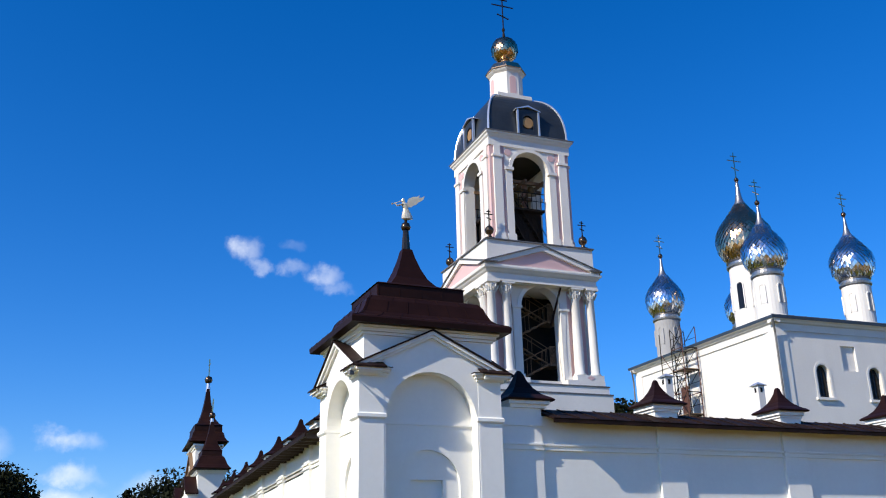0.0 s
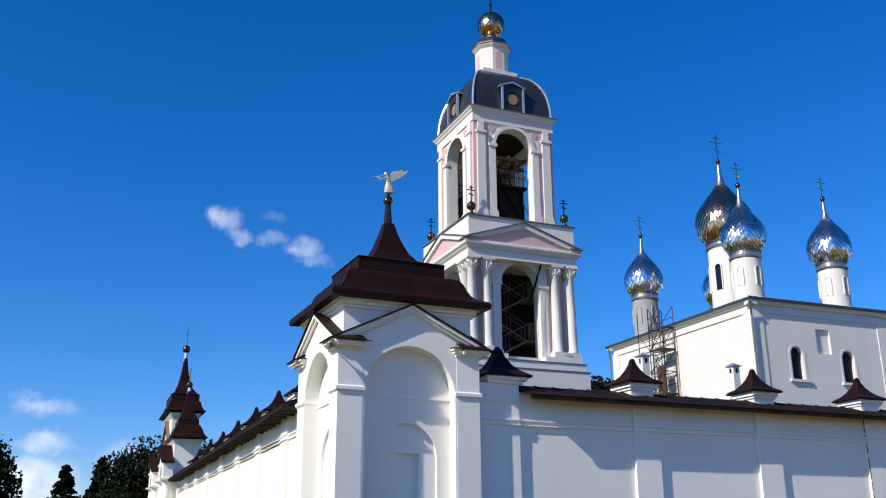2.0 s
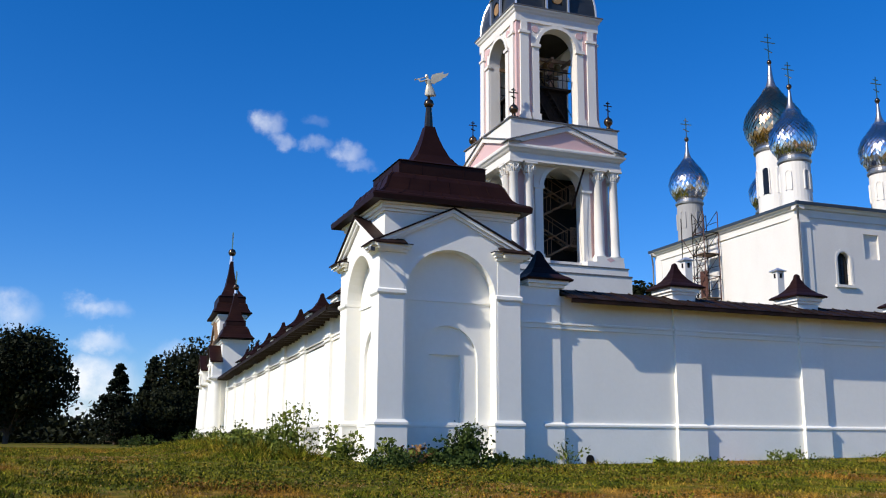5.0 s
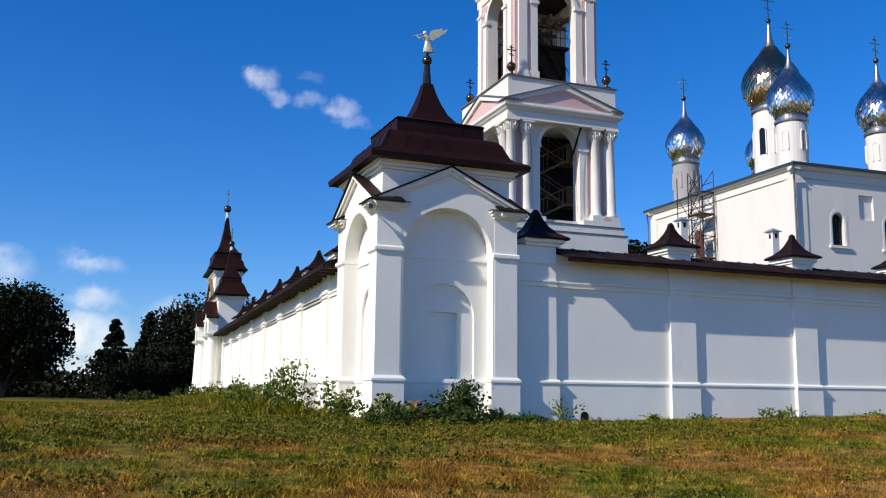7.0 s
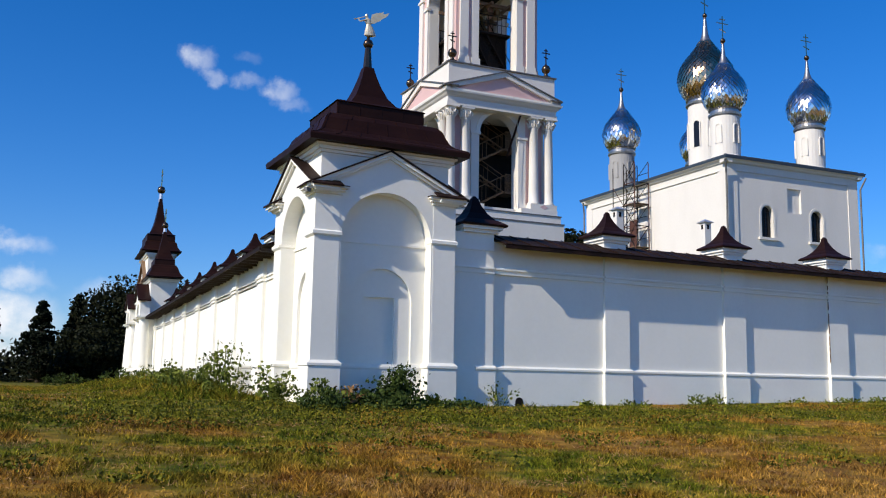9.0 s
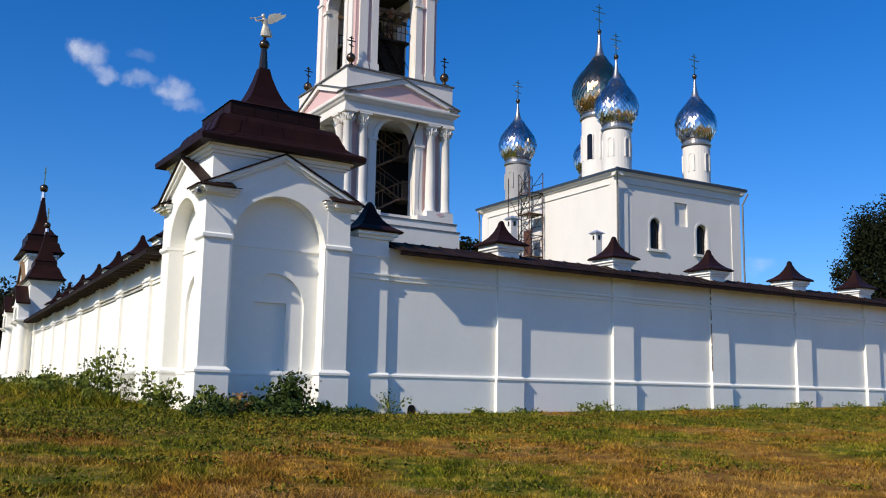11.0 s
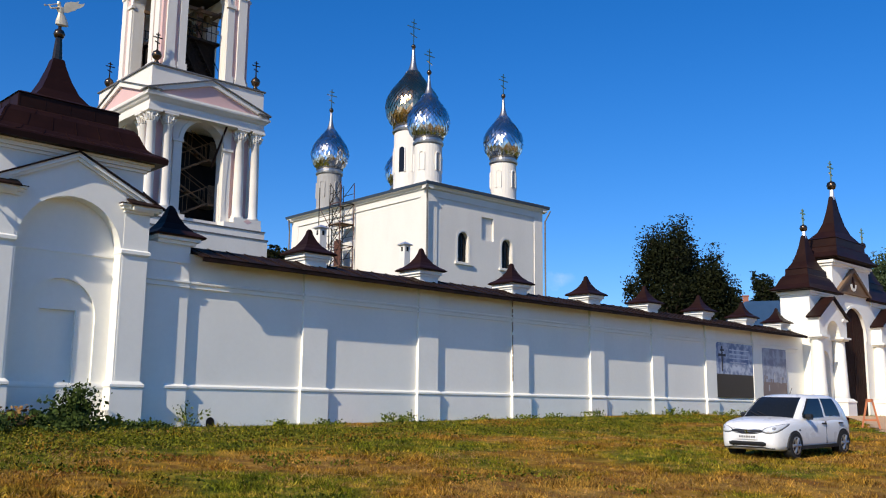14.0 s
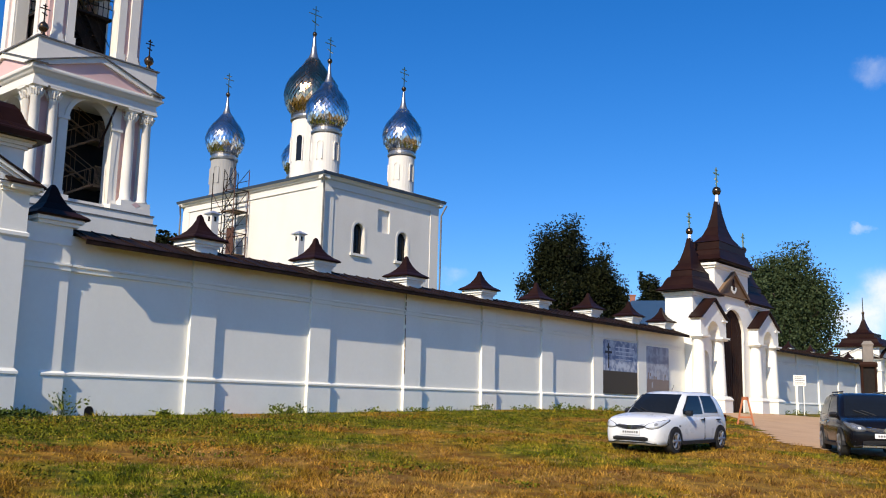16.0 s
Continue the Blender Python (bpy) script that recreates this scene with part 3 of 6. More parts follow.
def gate(m, label):
    g = thing("gate", label, "gate", m)
    # x along the wall, middle at 0, y 0 is the middle of the depth, the front is at y -0.85
    bm = bmesh.new()
    arch_slab(bm, -2.6, 2.6, -0.8, 8.9, -0.85, 0.85, 0, 1.62, -0.8, 4.95, 18)
    part("centre_block", bm, PLASTER, g)
    for s in (-1, 1):
        a, b = sorted((s * 2.6, s * 5.75))
        bm = bmesh.new()
        arch_slab(bm, a, b, -0.8, 7.0, -0.85, 0.85, s * 4.15, 0.55, -0.8, 3.3)
        box(bm, a, b, 0.3, 0.84, -0.8, 5)
        part("side_block", bm, PLASTER, g)
        bm = bmesh.new()
        box(bm, a - 0.08 * (s < 0), b + 0.08 * (s > 0), -0.93, 0.93, 6.9, 7.02)
        box(bm, a - 0.16 * (s < 0), b + 0.16 * (s > 0), -1.0, 1.0, 7.02, 7.12)
        part("side_cornice", bm, PLASTER_FINE, g)
        bm = bmesh.new()
        square_roof(bm, scaled(S_ROOF, 1.32), s * 4.15, 0, 0.62, -0.12)
        part("side_roof", bm, ROOF, g, "brown sheet-metal roof swept up to a small spire")
        bm = bmesh.new()
        lathe(bm, [(0.14, 10.35), (0.10, 10.75)], s * 4.15, 0, 8)
        part("spire_neck", bm, BRIGHT_METAL, g)
        bm = bmesh.new()
        lathe(bm, [(0.03, 10.72), (0.17, 10.80), (0.22, 10.95), (0.17, 11.10), (0.03, 11.18)], s * 4.15, 0, 14)
        part("finial_ball", bm, COPPER, g, smooth=True)
        part("finial_cross", made(cross, s * 4.15, 0, 11.15, 0.95), GOLD, g)
        # porch: two columns on plinths, an arched wall and a little gabled roof
        c = s * 4.28
        for k in (-1, 1):
            bm = bmesh.new()
            column(bm, c + k * 1.38, -1.12, 1.1, 4.45, 0.37)
            part("column", bm, PLASTER_FINE, g, smooth=True)
            bm = bmesh.new()
            box(bm, c + k * 1.38 - 0.58, c + k * 1.38 + 0.58, -1.70, -0.84, -0.8, 0.95)
            rings(bm, [[(c + k * 1.38 + sx * r, -1.12 + sy * r, z) for sx, sy in ((-1, -1), (1, -1), (1, 1), (-1, 1))] for r, z in ((0.58, 0.95), (0.62, 1.0), (0.60, 1.06), (0.44, 1.2))])
            part("column_plinth", bm, PLASTER, g)
            bm = bmesh.new()
            box(bm, c + k * 1.38 - 0.42, c + k * 1.38 + 0.42, -1.54, -0.84, 4.42, 4.5)
            box(bm, c + k * 1.38 - 0.52, c + k * 1.38 + 0.52, -1.64, -0.84, 4.5, 4.6)
            part("capital", bm, PLASTER_FINE, g)
        bm = bmesh.new()
        p = arch_points(c, 0.88, 4.6, 12)
        top = lambda x: 6.75 - abs(x - c) * 0.62
        for (xa, za), (xb, zb) in zip(p, p[1:]):
            prism(bm, [(xa, za), (xb, zb), (xb, top(xb)), (xa, top(xa))], -1.46, -0.84)
        for k in (-1, 1):
            prism(bm, [(c + k * 0.88, 4.6), (c + k * 1.76, 4.6), (c + k * 1.76, top(c + 1.76)), (c + k * 0.88, top(c + 0.88))], -1.46, -0.84)
            box(bm, *sorted((c + k * 1.2, c + k * 1.86)), -1.54, -0.84, 5.52, 5.64)
        part("porch_gable", bm, PLASTER, g)
        bm = bmesh.new()
        for k in (-1, 1):
            prism(bm, [(c, 6.75), (c + k * 1.94, 6.75 - 1.94 * 0.62), (c + k * 1.94, 6.84 - 1.94 * 0.62), (c, 6.84)], -1.64, -0.80)
        part("porch_roof", bm, ROOF, g)
    bm = bmesh.new()
    box(bm, -2.68, 2.68, -0.93, 0.93, 8.9, 9.05)
    box(bm, -2.78, 2.78, -1.03, 1.03, 9.05, 9.2)
    part("centre_cornice", bm, PLASTER_FINE, g)
    bm = bmesh.new()
    square_roof(bm, scaled(C_ROOF, 1.62), 0, 0, 0.76, -0.18)
    part("centre_roof", bm, ROOF, g, "tall brown sheet-metal roof swept up to a spire")
    bm = bmesh.new()
    lathe(bm, [(0.17, 13.3), (0.12, 13.95)], n=8)
    part("spire_neck", bm, BRIGHT_METAL, g)
    bm = bmesh.new()
    lathe(bm, [(0.03, 13.9), (0.22, 14.0), (0.29, 14.2), (0.22, 14.4), (0.03, 14.5)], n=16)
    part("finial_ball", bm, COPPER, g, smooth=True)
    part("finial_cross", made(cross, 0, 0, 14.45, 1.3), GOLD, g)
    # pediment with a faded sacred picture over the arch
    bm = bmesh.new()
    prism(bm, [(-2.0, 7.45), (2.0, 7.45), (0, 8.85)], -0.95, -0.84)
    part("pediment_board", bm, WOOD, g, "faded brown wooden pediment board")
    bm = bmesh.new()
    for k in (-1, 1):
        prism(bm, [(0, 8.72), (k * 2.35, 7.22), (k * 2.35, 7.42), (0, 8.95)], -1.08, -0.84)
        box(bm, *sorted((0.0, k * 2.2)), -1.02, -0.84, 7.34, 7.46)
    part("pediment_frame", bm, WOOD, g)
    bm = bmesh.new()
    prism(bm, [(0.42 * math.cos(a), 7.98 + 0.42 * math.sin(a)) for a in [math.pi + math.pi * i / 10 for i in range(11)]], -0.99, -0.94)
    part("pediment_crescent", bm, PLASTER_FINE, g, "pale painted crescent")
    bm = bmesh.new()
    rings(bm, [[(rx * math.cos(2 * math.pi * i / 8), -0.97 + 0.03 * math.sin(2 * math.pi * i / 8), z) for i in range(8)] for rx, z in ((0.22, 7.75), (0.25, 7.95), (0.15, 8.2), (0.1, 8.35), (0.02, 8.45))])
    part("pediment_ornament", bm, DOOR_WOOD, g)
    bm = bmesh.new()
    arch_ring(bm, 0, 1.62, 4.95, 0.14, -0.90, -0.85, 18, 0.3)
    part("archivolt", bm, PLASTER_FINE, g)
    for k in (-1, 1):
        leaf = bmesh.new()
        pts = [(0.02 * k, 0.15), (k * 1.62, 0.15)] + [(k * abs(x), z) for x, z in arch_points(0, 1.62, 4.95, 18)[:9]] + [(0.02 * k, 6.57)]
        prism(leaf, pts, -0.72, -0.64)
        lf = part("door_leaf", leaf, DOOR_WOOD, g, "dark boarded gate leaf, closed")
        for i in range(5):
            x = k * (0.2 + 0.3 * i)
            part("board", made(box, x - 0.13, x + 0.13, -0.755, -0.71, 0.2, 4.9 + 1.3 * math.sqrt(max(0, 1 - (abs(x) / 1.55) ** 2))), DOOR_WOOD, lf)
    return g


gate(pose(56.45, 24.05, 0.1), "white entrance gate with arched doorway, porches and three brown spires")
gate(pose(10.75, 69.6, 0.1, 0, 0, 270 - LEFT_TURN), "far white side gate with columned porches and brown spires")


# ---- bell tower ----
def from_eye(x, y, k):
    """A pose on the same line of sight, k times as far off and k times as large."""
    return Matrix.Translation((x * k, y * k, 0.6 * (1 - k))) @ Matrix.Scale(k, 4)



def pediment(bm_white, bm_pink, F, half, z0, high, depth):
    prism(bm_pink, [(-half * 0.86, z0 + 0.12), (half * 0.86, z0 + 0.12), (0, z0 + 0.10 + high * 0.80)], F + 0.03, F + depth - 0.2)
    prism(bm_white, [(-half, z0), (half, z0), (half, z0 + 0.12), (-half, z0 + 0.12)], F - 0.12, F + depth)
    for s in (-1, 1):
        prism(bm_white, [(0, z0 + high - 0.26), (s * half, z0), (s * half, z0 + 0.24), (0, z0 + high + 0.02)], F - 0.12, F + depth)


def small_ball(parent, x, y, z, k=1.0):
    bm = bmesh.new()
    lathe(bm, [(0.20 * k, z), (0.12 * k, z + 0.12 * k), (0.10 * k, z + 0.2 * k), (0.24 * k, z + 0.33 * k), (0.29 * k, z + 0.5 * k), (0.22 * k, z + 0.68 * k), (0.06 * k, z + 0.8 * k), (0.03 * k, z + 0.95 * k)], x, y, 16)
    box(bm, x - 0.2, x + 0.2, y - 0.2, y + 0.2, z - 0.16, z + 0.01)
    b = part("finial_ball", bm, COPPER, parent, "small dark copper ball finial", smooth=True)
    part("cross", made(cross, x, y, z + 0.9 * k, 0.95 * k, 0.025), IRON, b)


def bell(parent, x, y, z, r):
    bm = bmesh.new()
    lathe(bm, [(r * 0.1, z), (r * 0.45, z - 0.1 * r), (r * 0.55, z - 0.5 * r), (r * 0.65, z - 1.0 * r), (r * 0.85, z - 1.35 * r), (r, z - 1.5 * r), (r * 0.9, z - 1.5 * r)], x, y, 18)
    part("bell", bm, BRONZE_BELL, parent, smooth=True)


bt = thing("bell_tower", "tall white bell tower with pink panels, columns and gilded ball", "tower", from_eye(25.002, 47.5, 0.91) @ pose(0, 0, 0, 0, 0, -1.34))
bm = bmesh.new()
box(bm, -3.75, 3.75, -3.75, 3.75, -0.5, 9.55)
box(bm, -3.62, 3.62, -3.62, 3.62, 9.55, 10.0)
part("base", bm, TONED_PLASTER, bt)
bm = bmesh.new()
box(bm, -3.78, 3.78, -3.78, 3.78, 9.5, 9.58)
box(bm, -3.66, 3.66, -3.66, 3.66, 9.98, 10.04)
part("base_ledge", bm, STEEL, bt, "grey metal-covered ledge")
# These dark slabs carry the tower's interior shade in their colour.
bm = bmesh.new()
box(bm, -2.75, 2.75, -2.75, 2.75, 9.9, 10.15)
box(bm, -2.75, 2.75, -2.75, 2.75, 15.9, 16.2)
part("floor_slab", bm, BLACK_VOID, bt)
for k in range(4):
    at = pose(0, 0, 0, 0, 0, 90 * k)
    # lower tier
    bm = bmesh.new()
    arch_slab(bm, -1.74, 1.74, 10.0, 16.0, -2.84, -2.1, 0.04, 1.23, 10.35, 14.47, 18)
    part("arcade_wall", bm, TONED_PLASTER, bt, at=at)
    bm = bmesh.new()
    box(bm, -2.82, -1.74, -2.82, -1.74, 10.0, 16.0)
    part("corner_pier", bm, PINK, bt, "pink corner pier", at=at)
    bm = bmesh.new()
    for s in (-1, 1):
        box(bm, *sorted((s * 1.25, s * 1.72)), -2.93, -2.80, 10.62, 14.36)
        box(bm, *sorted((s * 1.17, s * 1.80)), -3.00, -2.80, 14.36, 14.52)
        box(bm, *sorted((s * 1.20, s * 1.80)), -3.02, -2.80, 10.35, 10.64)
    box(bm, 1.15, 3.48, -3.48, -2.80, 10.0, 10.35)
    box(bm, -2.80, -1.15, -3.48, -2.80, 10.0, 10.35)
    box(bm, 1.75, 3.46, -3.46, -2.80, 10.35, 10.66)
    box(bm, -2.80, -1.75, -3.46, -2.80, 10.35, 10.66)
    arch_ring(bm, 0.04, 1.23, 14.47, 0.24, -2.93, -2.8, 18)
    part("arch_trim", bm, TONED_PLASTER, bt, at=at)
    prism_at = [(2.62 + 0.26 * math.cos(q * math.pi / 2), 10.50 + 0.13 * math.sin(q * math.pi / 2)) for q in range(4)]
    part("plinth_lozenge", made(prism, prism_at, -3.475, -3.45), PINK, bt, "small pink lozenge on the column plinth", at=at)
    for x, y in ((-3.10, -3.10), (-2.16, -3.06), (2.16, -3.06)):
        bm = bmesh.new()
        lathe(bm, [(0.36, 10.64), (0.36, 10.74), (0.29, 10.84), (0.285, 11.5), (0.27, 12.8), (0.23, 15.02), (0.27, 15.06), (0.23, 15.12)], x, y, 18)
        col = part("column", bm, TONED_PLASTER, bt, smooth=True, at=at)
        bm = bmesh.new()
        lathe(bm, [(0.25, 15.1), (0.30, 15.22), (0.27, 15.3), (0.34, 15.44), (0.32, 15.5), (0.40, 15.58)], x, y, 8)
        for i in range(8):
            a = 2 * math.pi * (i + 0.5) / 8
            rod(bm, (x + 0.27 * math.cos(a), y + 0.27 * math.sin(a), 15.12), (x + 0.41 * math.cos(a), y + 0.41 * math.sin(a), 15.44), 0.05, 5)
            a = 2 * math.pi * i / 8
            rod(bm, (x + 0.26 * math.cos(a), y + 0.26 * math.sin(a), 15.10), (x + 0.36 * math.cos(a), y + 0.36 * math.sin(a), 15.3), 0.05, 5)
        box(bm, x - 0.39, x + 0.39, y - 0.39, y + 0.39, 15.58, 15.68)
        part("capital", bm, TONED_PLASTER, col, "carved leafy white capital")
    w, p = bmesh.new(), bmesh.new()
    pediment(w, p, -3.50, 3.62, 16.46, 1.42, 0.5)
    part("pediment_moulding", w, TONED_PLASTER, bt, at=at)
    part("pediment_field", p, PINK, bt, "pale pink pediment field", at=at)
    bm = bmesh.new()
    for s in (-1, 1):
        prism(bm, [(0, 17.90), (s * 3.73, 16.66), (s * 3.73, 16.72), (0, 17.96)], -3.70, -2.9)
    part("pediment_flashing", bm, STEEL, bt, at=at)
    small_ball(bt, *( (at @ Vector((-3.0, -3.0, 0))).xy ), 18.28, 0.92)
    # upper tier
    bm = bmesh.new()
    arch_slab(bm, -1.72, 1.72, 18.1, 25.0, -2.60, -1.95, 0, 1.20, 18.3, 22.93, 18)
    part("belfry_wall", bm, TONED_PLASTER, bt, at=at)
    bm = bmesh.new()
    box(bm, -2.62, -1.68, -2.62, -1.68, 18.1, 24.6)
    part("belfry_pier", bm, PINK, bt, "pink corner pier", at=at)
    bm = bmesh.new()
    for s in (-1, 1):
        box(bm, *sorted((s * 1.22, s * 1.64)), -2.70, -2.56, 18.75, 22.80)
        box(bm, *sorted((s * 1.14, s * 1.70)), -2.78, -2.56, 22.80, 22.98)
        box(bm, *sorted((s * 1.16, s * 1.70)), -2.78, -2.56, 18.1, 18.78)
    arch_ring(bm, 0, 1.20, 22.93, 0.20, -2.68, -2.56, 18)
    part("belfry_arch_trim", bm, TONED_PLASTER, bt, at=at)
    for x in (-2.15, 2.15):
        bm = bmesh.new()
        box(bm, x - 0.26, x + 0.26, -2.74, -2.56, 18.8, 23.55)
        box(bm, x - 0.20, x + 0.20, -2.70, -2.56, 23.7, 24.29)
        box(bm, x - 0.36, x + 0.36, -2.82, -2.56, 18.1, 18.55)
        box(bm, x - 0.31, x + 0.31, -2.79, -2.56, 18.55, 18.8)
        box(bm, x - 0.34, x + 0.34, -2.80, -2.56, 23.55, 23.70)
        part("belfry_pilaster", bm, TONED_PLASTER, bt, at=at)
    for x in (-1.42, 1.42):
        bm = bmesh.new()
        prism(bm, [(x + 0.21 * math.cos(a * math.pi / 8), 23.95 + 0.21 * math.sin(a * math.pi / 8)) for a in range(16)], -2.64, -2.59)
        part("rosette", bm, PINK, bt, at=at)
    # lucarne on the dome
    bm = bmesh.new()
    arch_slab(bm, -0.66, 0.66, 25.2, 26.95, -2.72, -1.6, 0, 0.36, 25.65, 26.2, 12)
    luc = part("lucarne", bm, GREY_METAL, bt, at=at)
    bm = bmesh.new()
    prism(bm, [(0.36 * math.cos(a * math.pi / 10), 26.1 + 0.36 * math.sin(a * math.pi / 10)) for a in range(20)], -2.68, -2.55)
    part("medallion", bm, OCHRE, luc, "small round ochre painted medallion")
    bm = bmesh.new()
    for s in (-1, 1):
        box(bm, s * 0.70 - 0.05, s * 0.70 + 0.05, -2.80, -2.66, 25.2, 26.95)
        prism(bm, [(0, 27.1), (s * 0.84, 26.85), (s * 0.84, 26.90), (0, 27.20)], -2.84, -1.5)
    part("lucarne_frame", bm, BRIGHT_METAL, luc)
part("entablature", made(square_roof, [(3.46, 15.68), (3.46, 15.88), (3.42, 15.88), (3.42, 16.12), (3.52, 16.20), (3.58, 16.28), (3.68, 16.36), (3.70, 16.45), (2.5, 16.45)]), TONED_PLASTER, bt)
part("belfry_cornice", made(square_roof, [(2.68, 24.3), (2.68, 24.80), (2.76, 24.88), (2.79, 24.97), (2.87, 25.04), (2.89, 25.14), (2.0, 25.14)]), TONED_PLASTER, bt)
part("cornice_flashing", made(box, -2.93, 2.93, -2.93, 2.93, 25.145, 25.20), STEEL, bt)
# Dark ceiling and two solid blocks, added to keep the arches dark.
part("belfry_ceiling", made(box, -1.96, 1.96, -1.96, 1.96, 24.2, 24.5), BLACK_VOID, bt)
part("arch_blocker", made(box, -2.05, 2.05, -0.72, 2.05, 10.1, 15.7), IRON, bt, "solid dark block added to darken the lower arches and hide the sky")
part("platform_block", made(box, -1.7, 1.2, -1.4, 1.6, 18.6, 20.85), IRON, bt, "solid dark block under the ringers' platform that darkens the belfry")
bm = bmesh.new()
box(bm, -3.36, 3.36, -3.36, 3.36, 16.4, 18.08)
part("parapet", bm, TONED_PLASTER, bt)
part("parapet_flashing", made(box, -3.45, 3.45, -3.45, 3.45, 18.08, 18.15), STEEL, bt)
DOME = [(2.62 * math.sin(math.radians(a)) ** 0.62 if a > 12 else 1.0, 25.2 + 3.4 * math.cos(math.radians(a)) ** 0.9) for a in range(90, 14, -6)]
bm = bmesh.new()
square_roof(bm, DOME + [(1.05, 28.62)])
part("dome", bm, GREY_METAL, bt, "dark grey four-sided sheet-metal dome", smooth=False)
for sx, sy in ((-1, -1), (1, -1), (1, 1), (-1, 1)):
    bm = bmesh.new()
    for (ra, za), (rb, zb) in zip(DOME, DOME[1:]):
        rod(bm, (sx * ra, sy * ra, za), (sx * rb, sy * rb, zb), 0.07, 5)
    part("dome_rib", bm, BRIGHT_METAL, bt, "bright metal rib on the dome edge")
bm = bmesh.new()
box(bm, -1.18, 1.18, -1.18, 1.18, 28.55, 28.8)
rings(bm, [[(r * math.cos(math.pi / 8 + math.pi / 4 * i), r * math.sin(math.pi / 8 + math.pi / 4 * i), z) for i in range(8)] for r, z in ((1.05, 28.8), (1.05, 30.5), (1.14, 30.58), (1.24, 30.68), (1.24, 30.76))])
part("lantern", bm, TONED_PLASTER, bt)
for k in range(4):
    bm = bmesh.new()
    arch_panel(bm, 0, 0.22, 29.0, 30.0, -0.985, -0.9)
    part("lantern_panel", bm, PINK, bt, "pink arched panel", at=pose(0, 0, 0, 0, 0, 90 * k))
bm = bmesh.new()
rings(bm, [[(r * math.cos(math.pi / 8 + math.pi / 4 * i), r * math.sin(math.pi / 8 + math.pi / 4 * i), z) for i in range(8)] for r, z in ((1.32, 30.76), (1.3, 30.84), (1.1, 31.2), (0.7, 31.45), (0.42, 31.55), (0.36, 31.75))])
part("lantern_roof", bm, BRONZE, bt, "curved gilt metal lantern roof")


def scaled_onion(bm, profile, n, cx=0, cy=0, lift=0.03):
    """An onion dome clad in overlapping diamond sheets: each is a shallow four-sided scale of its own."""
    m = len(profile)

    def at(j, i):
        r, z = profile[j]
        a = 2 * math.pi * (i + 0.5 * (j % 2)) / n
        return Vector((cx + r * math.cos(a), cy + r * math.sin(a), z))

    for j in range(1, m - 1):
        for i in range(n):
            k = i + (j % 2)
            left, right = at(j, i), at(j, i + 1)
            low, high = at(j - 1, k), at(j + 1, k)
            mid = (left + right) / 2
            out = Vector((mid.x - cx, mid.y - cy, 0)).normalized()
            low2 = low + out * lift * random.uniform(0.6, 1.9)
            quad = [low2, right + out * lift * random.uniform(0.0, 0.9), high + out * lift * 0.2, left + out * lift * random.uniform(0.0, 0.9)]
            heart = sum(quad, Vector()) / 4
            v = [bm.verts.new(heart + (p - heart) * 0.97) for p in quad]
            bm.faces.new((v[0], v[1], v[2]))
            bm.faces.new((v[0], v[2], v[3]))


def onion_profile(rows, k):
    """Resample a smooth outline to k even steps."""
    out = []
    d = [0.0]
    for (a, b), (c, e) in zip(rows, rows[1:]):
        d.append(d[-1] + math.hypot(c - a, e - b))
    for i in range(k):
        s = d[-1] * i / (k - 1)
        j = max(q for q in range(len(d) - 1) if d[q] <= s + 1e-9)
        f = (s - d[j]) / max(d[j + 1] - d[j], 1e-9)
        out.append((rows[j][0] + f * (rows[j + 1][0] - rows[j][0]), rows[j][1] + f * (rows[j + 1][1] - rows[j][1])))
    return out


def smooth_rows(rows, n=6):
    """Catmull-Rom through (radius, height) rows."""
    p = [rows[0]] + list(rows) + [rows[-1]]
    out = []
    for i in range(1, len(p) - 2):
        for s in range(n):
            t = s / n
            out.append(tuple(0.5 * (2 * p[i][q] + (p[i + 1][q] - p[i - 1][q]) * t + (2 * p[i - 1][q] - 5 * p[i][q] + 4 * p[i + 1][q] - p[i + 2][q]) * t * t + (3 * p[i][q] - p[i - 1][q] - 3 * p[i + 1][q] + p[i + 2][q]) * t ** 3) for q in (0, 1)))
    return out + [rows[-1]]


bm = bmesh.new()
BALL = [(0.84 * math.sin(math.radians(a)) + 0.02, 32.6 - 0.86 * math.cos(math.radians(a))) for a in range(12, 176, 8)]
lathe(bm, [(r * 0.985, z) for r, z in BALL], n=32)
part("globe_core", bm, SEAM, bt, smooth=True)
bm = bmesh.new()
scaled_onion(bm, BALL, 20)
part("gilded_globe", bm, BRONZE, bt, "gilt metal globe clad in scales")
bm = bmesh.new()
lathe(bm, [(0.10, 33.4), (0.06, 34.0), (0.10, 34.05), (0.10, 34.2), (0.05, 34.25)], n=10)
cross(bm, 0, 0, 34.2, 2.6, 0.03)
part("cross", bm, IRON, bt)
# bells, beams, stairs and platforms inside
bm = bmesh.new()
for y in (-1.2, 0.0, 1.2):
    box(bm, -2.0, 2.0, y - 0.08, y + 0.08, 22.7, 22.9)
    box(bm, y - 0.08, y + 0.08, -2.0, 2.0, 22.55, 22.7)
part("bell_beams", bm, WOOD, bt)
for x, y, r in ((-0.75, -1.2, 0.24), (-0.1, -1.2, 0.28), (0.72, -1.2, 0.36), (0.2, 0.2, 0.6), (-0.8, 0.9, 0.35)):
    bell(bt, x, y, 22.6, r)


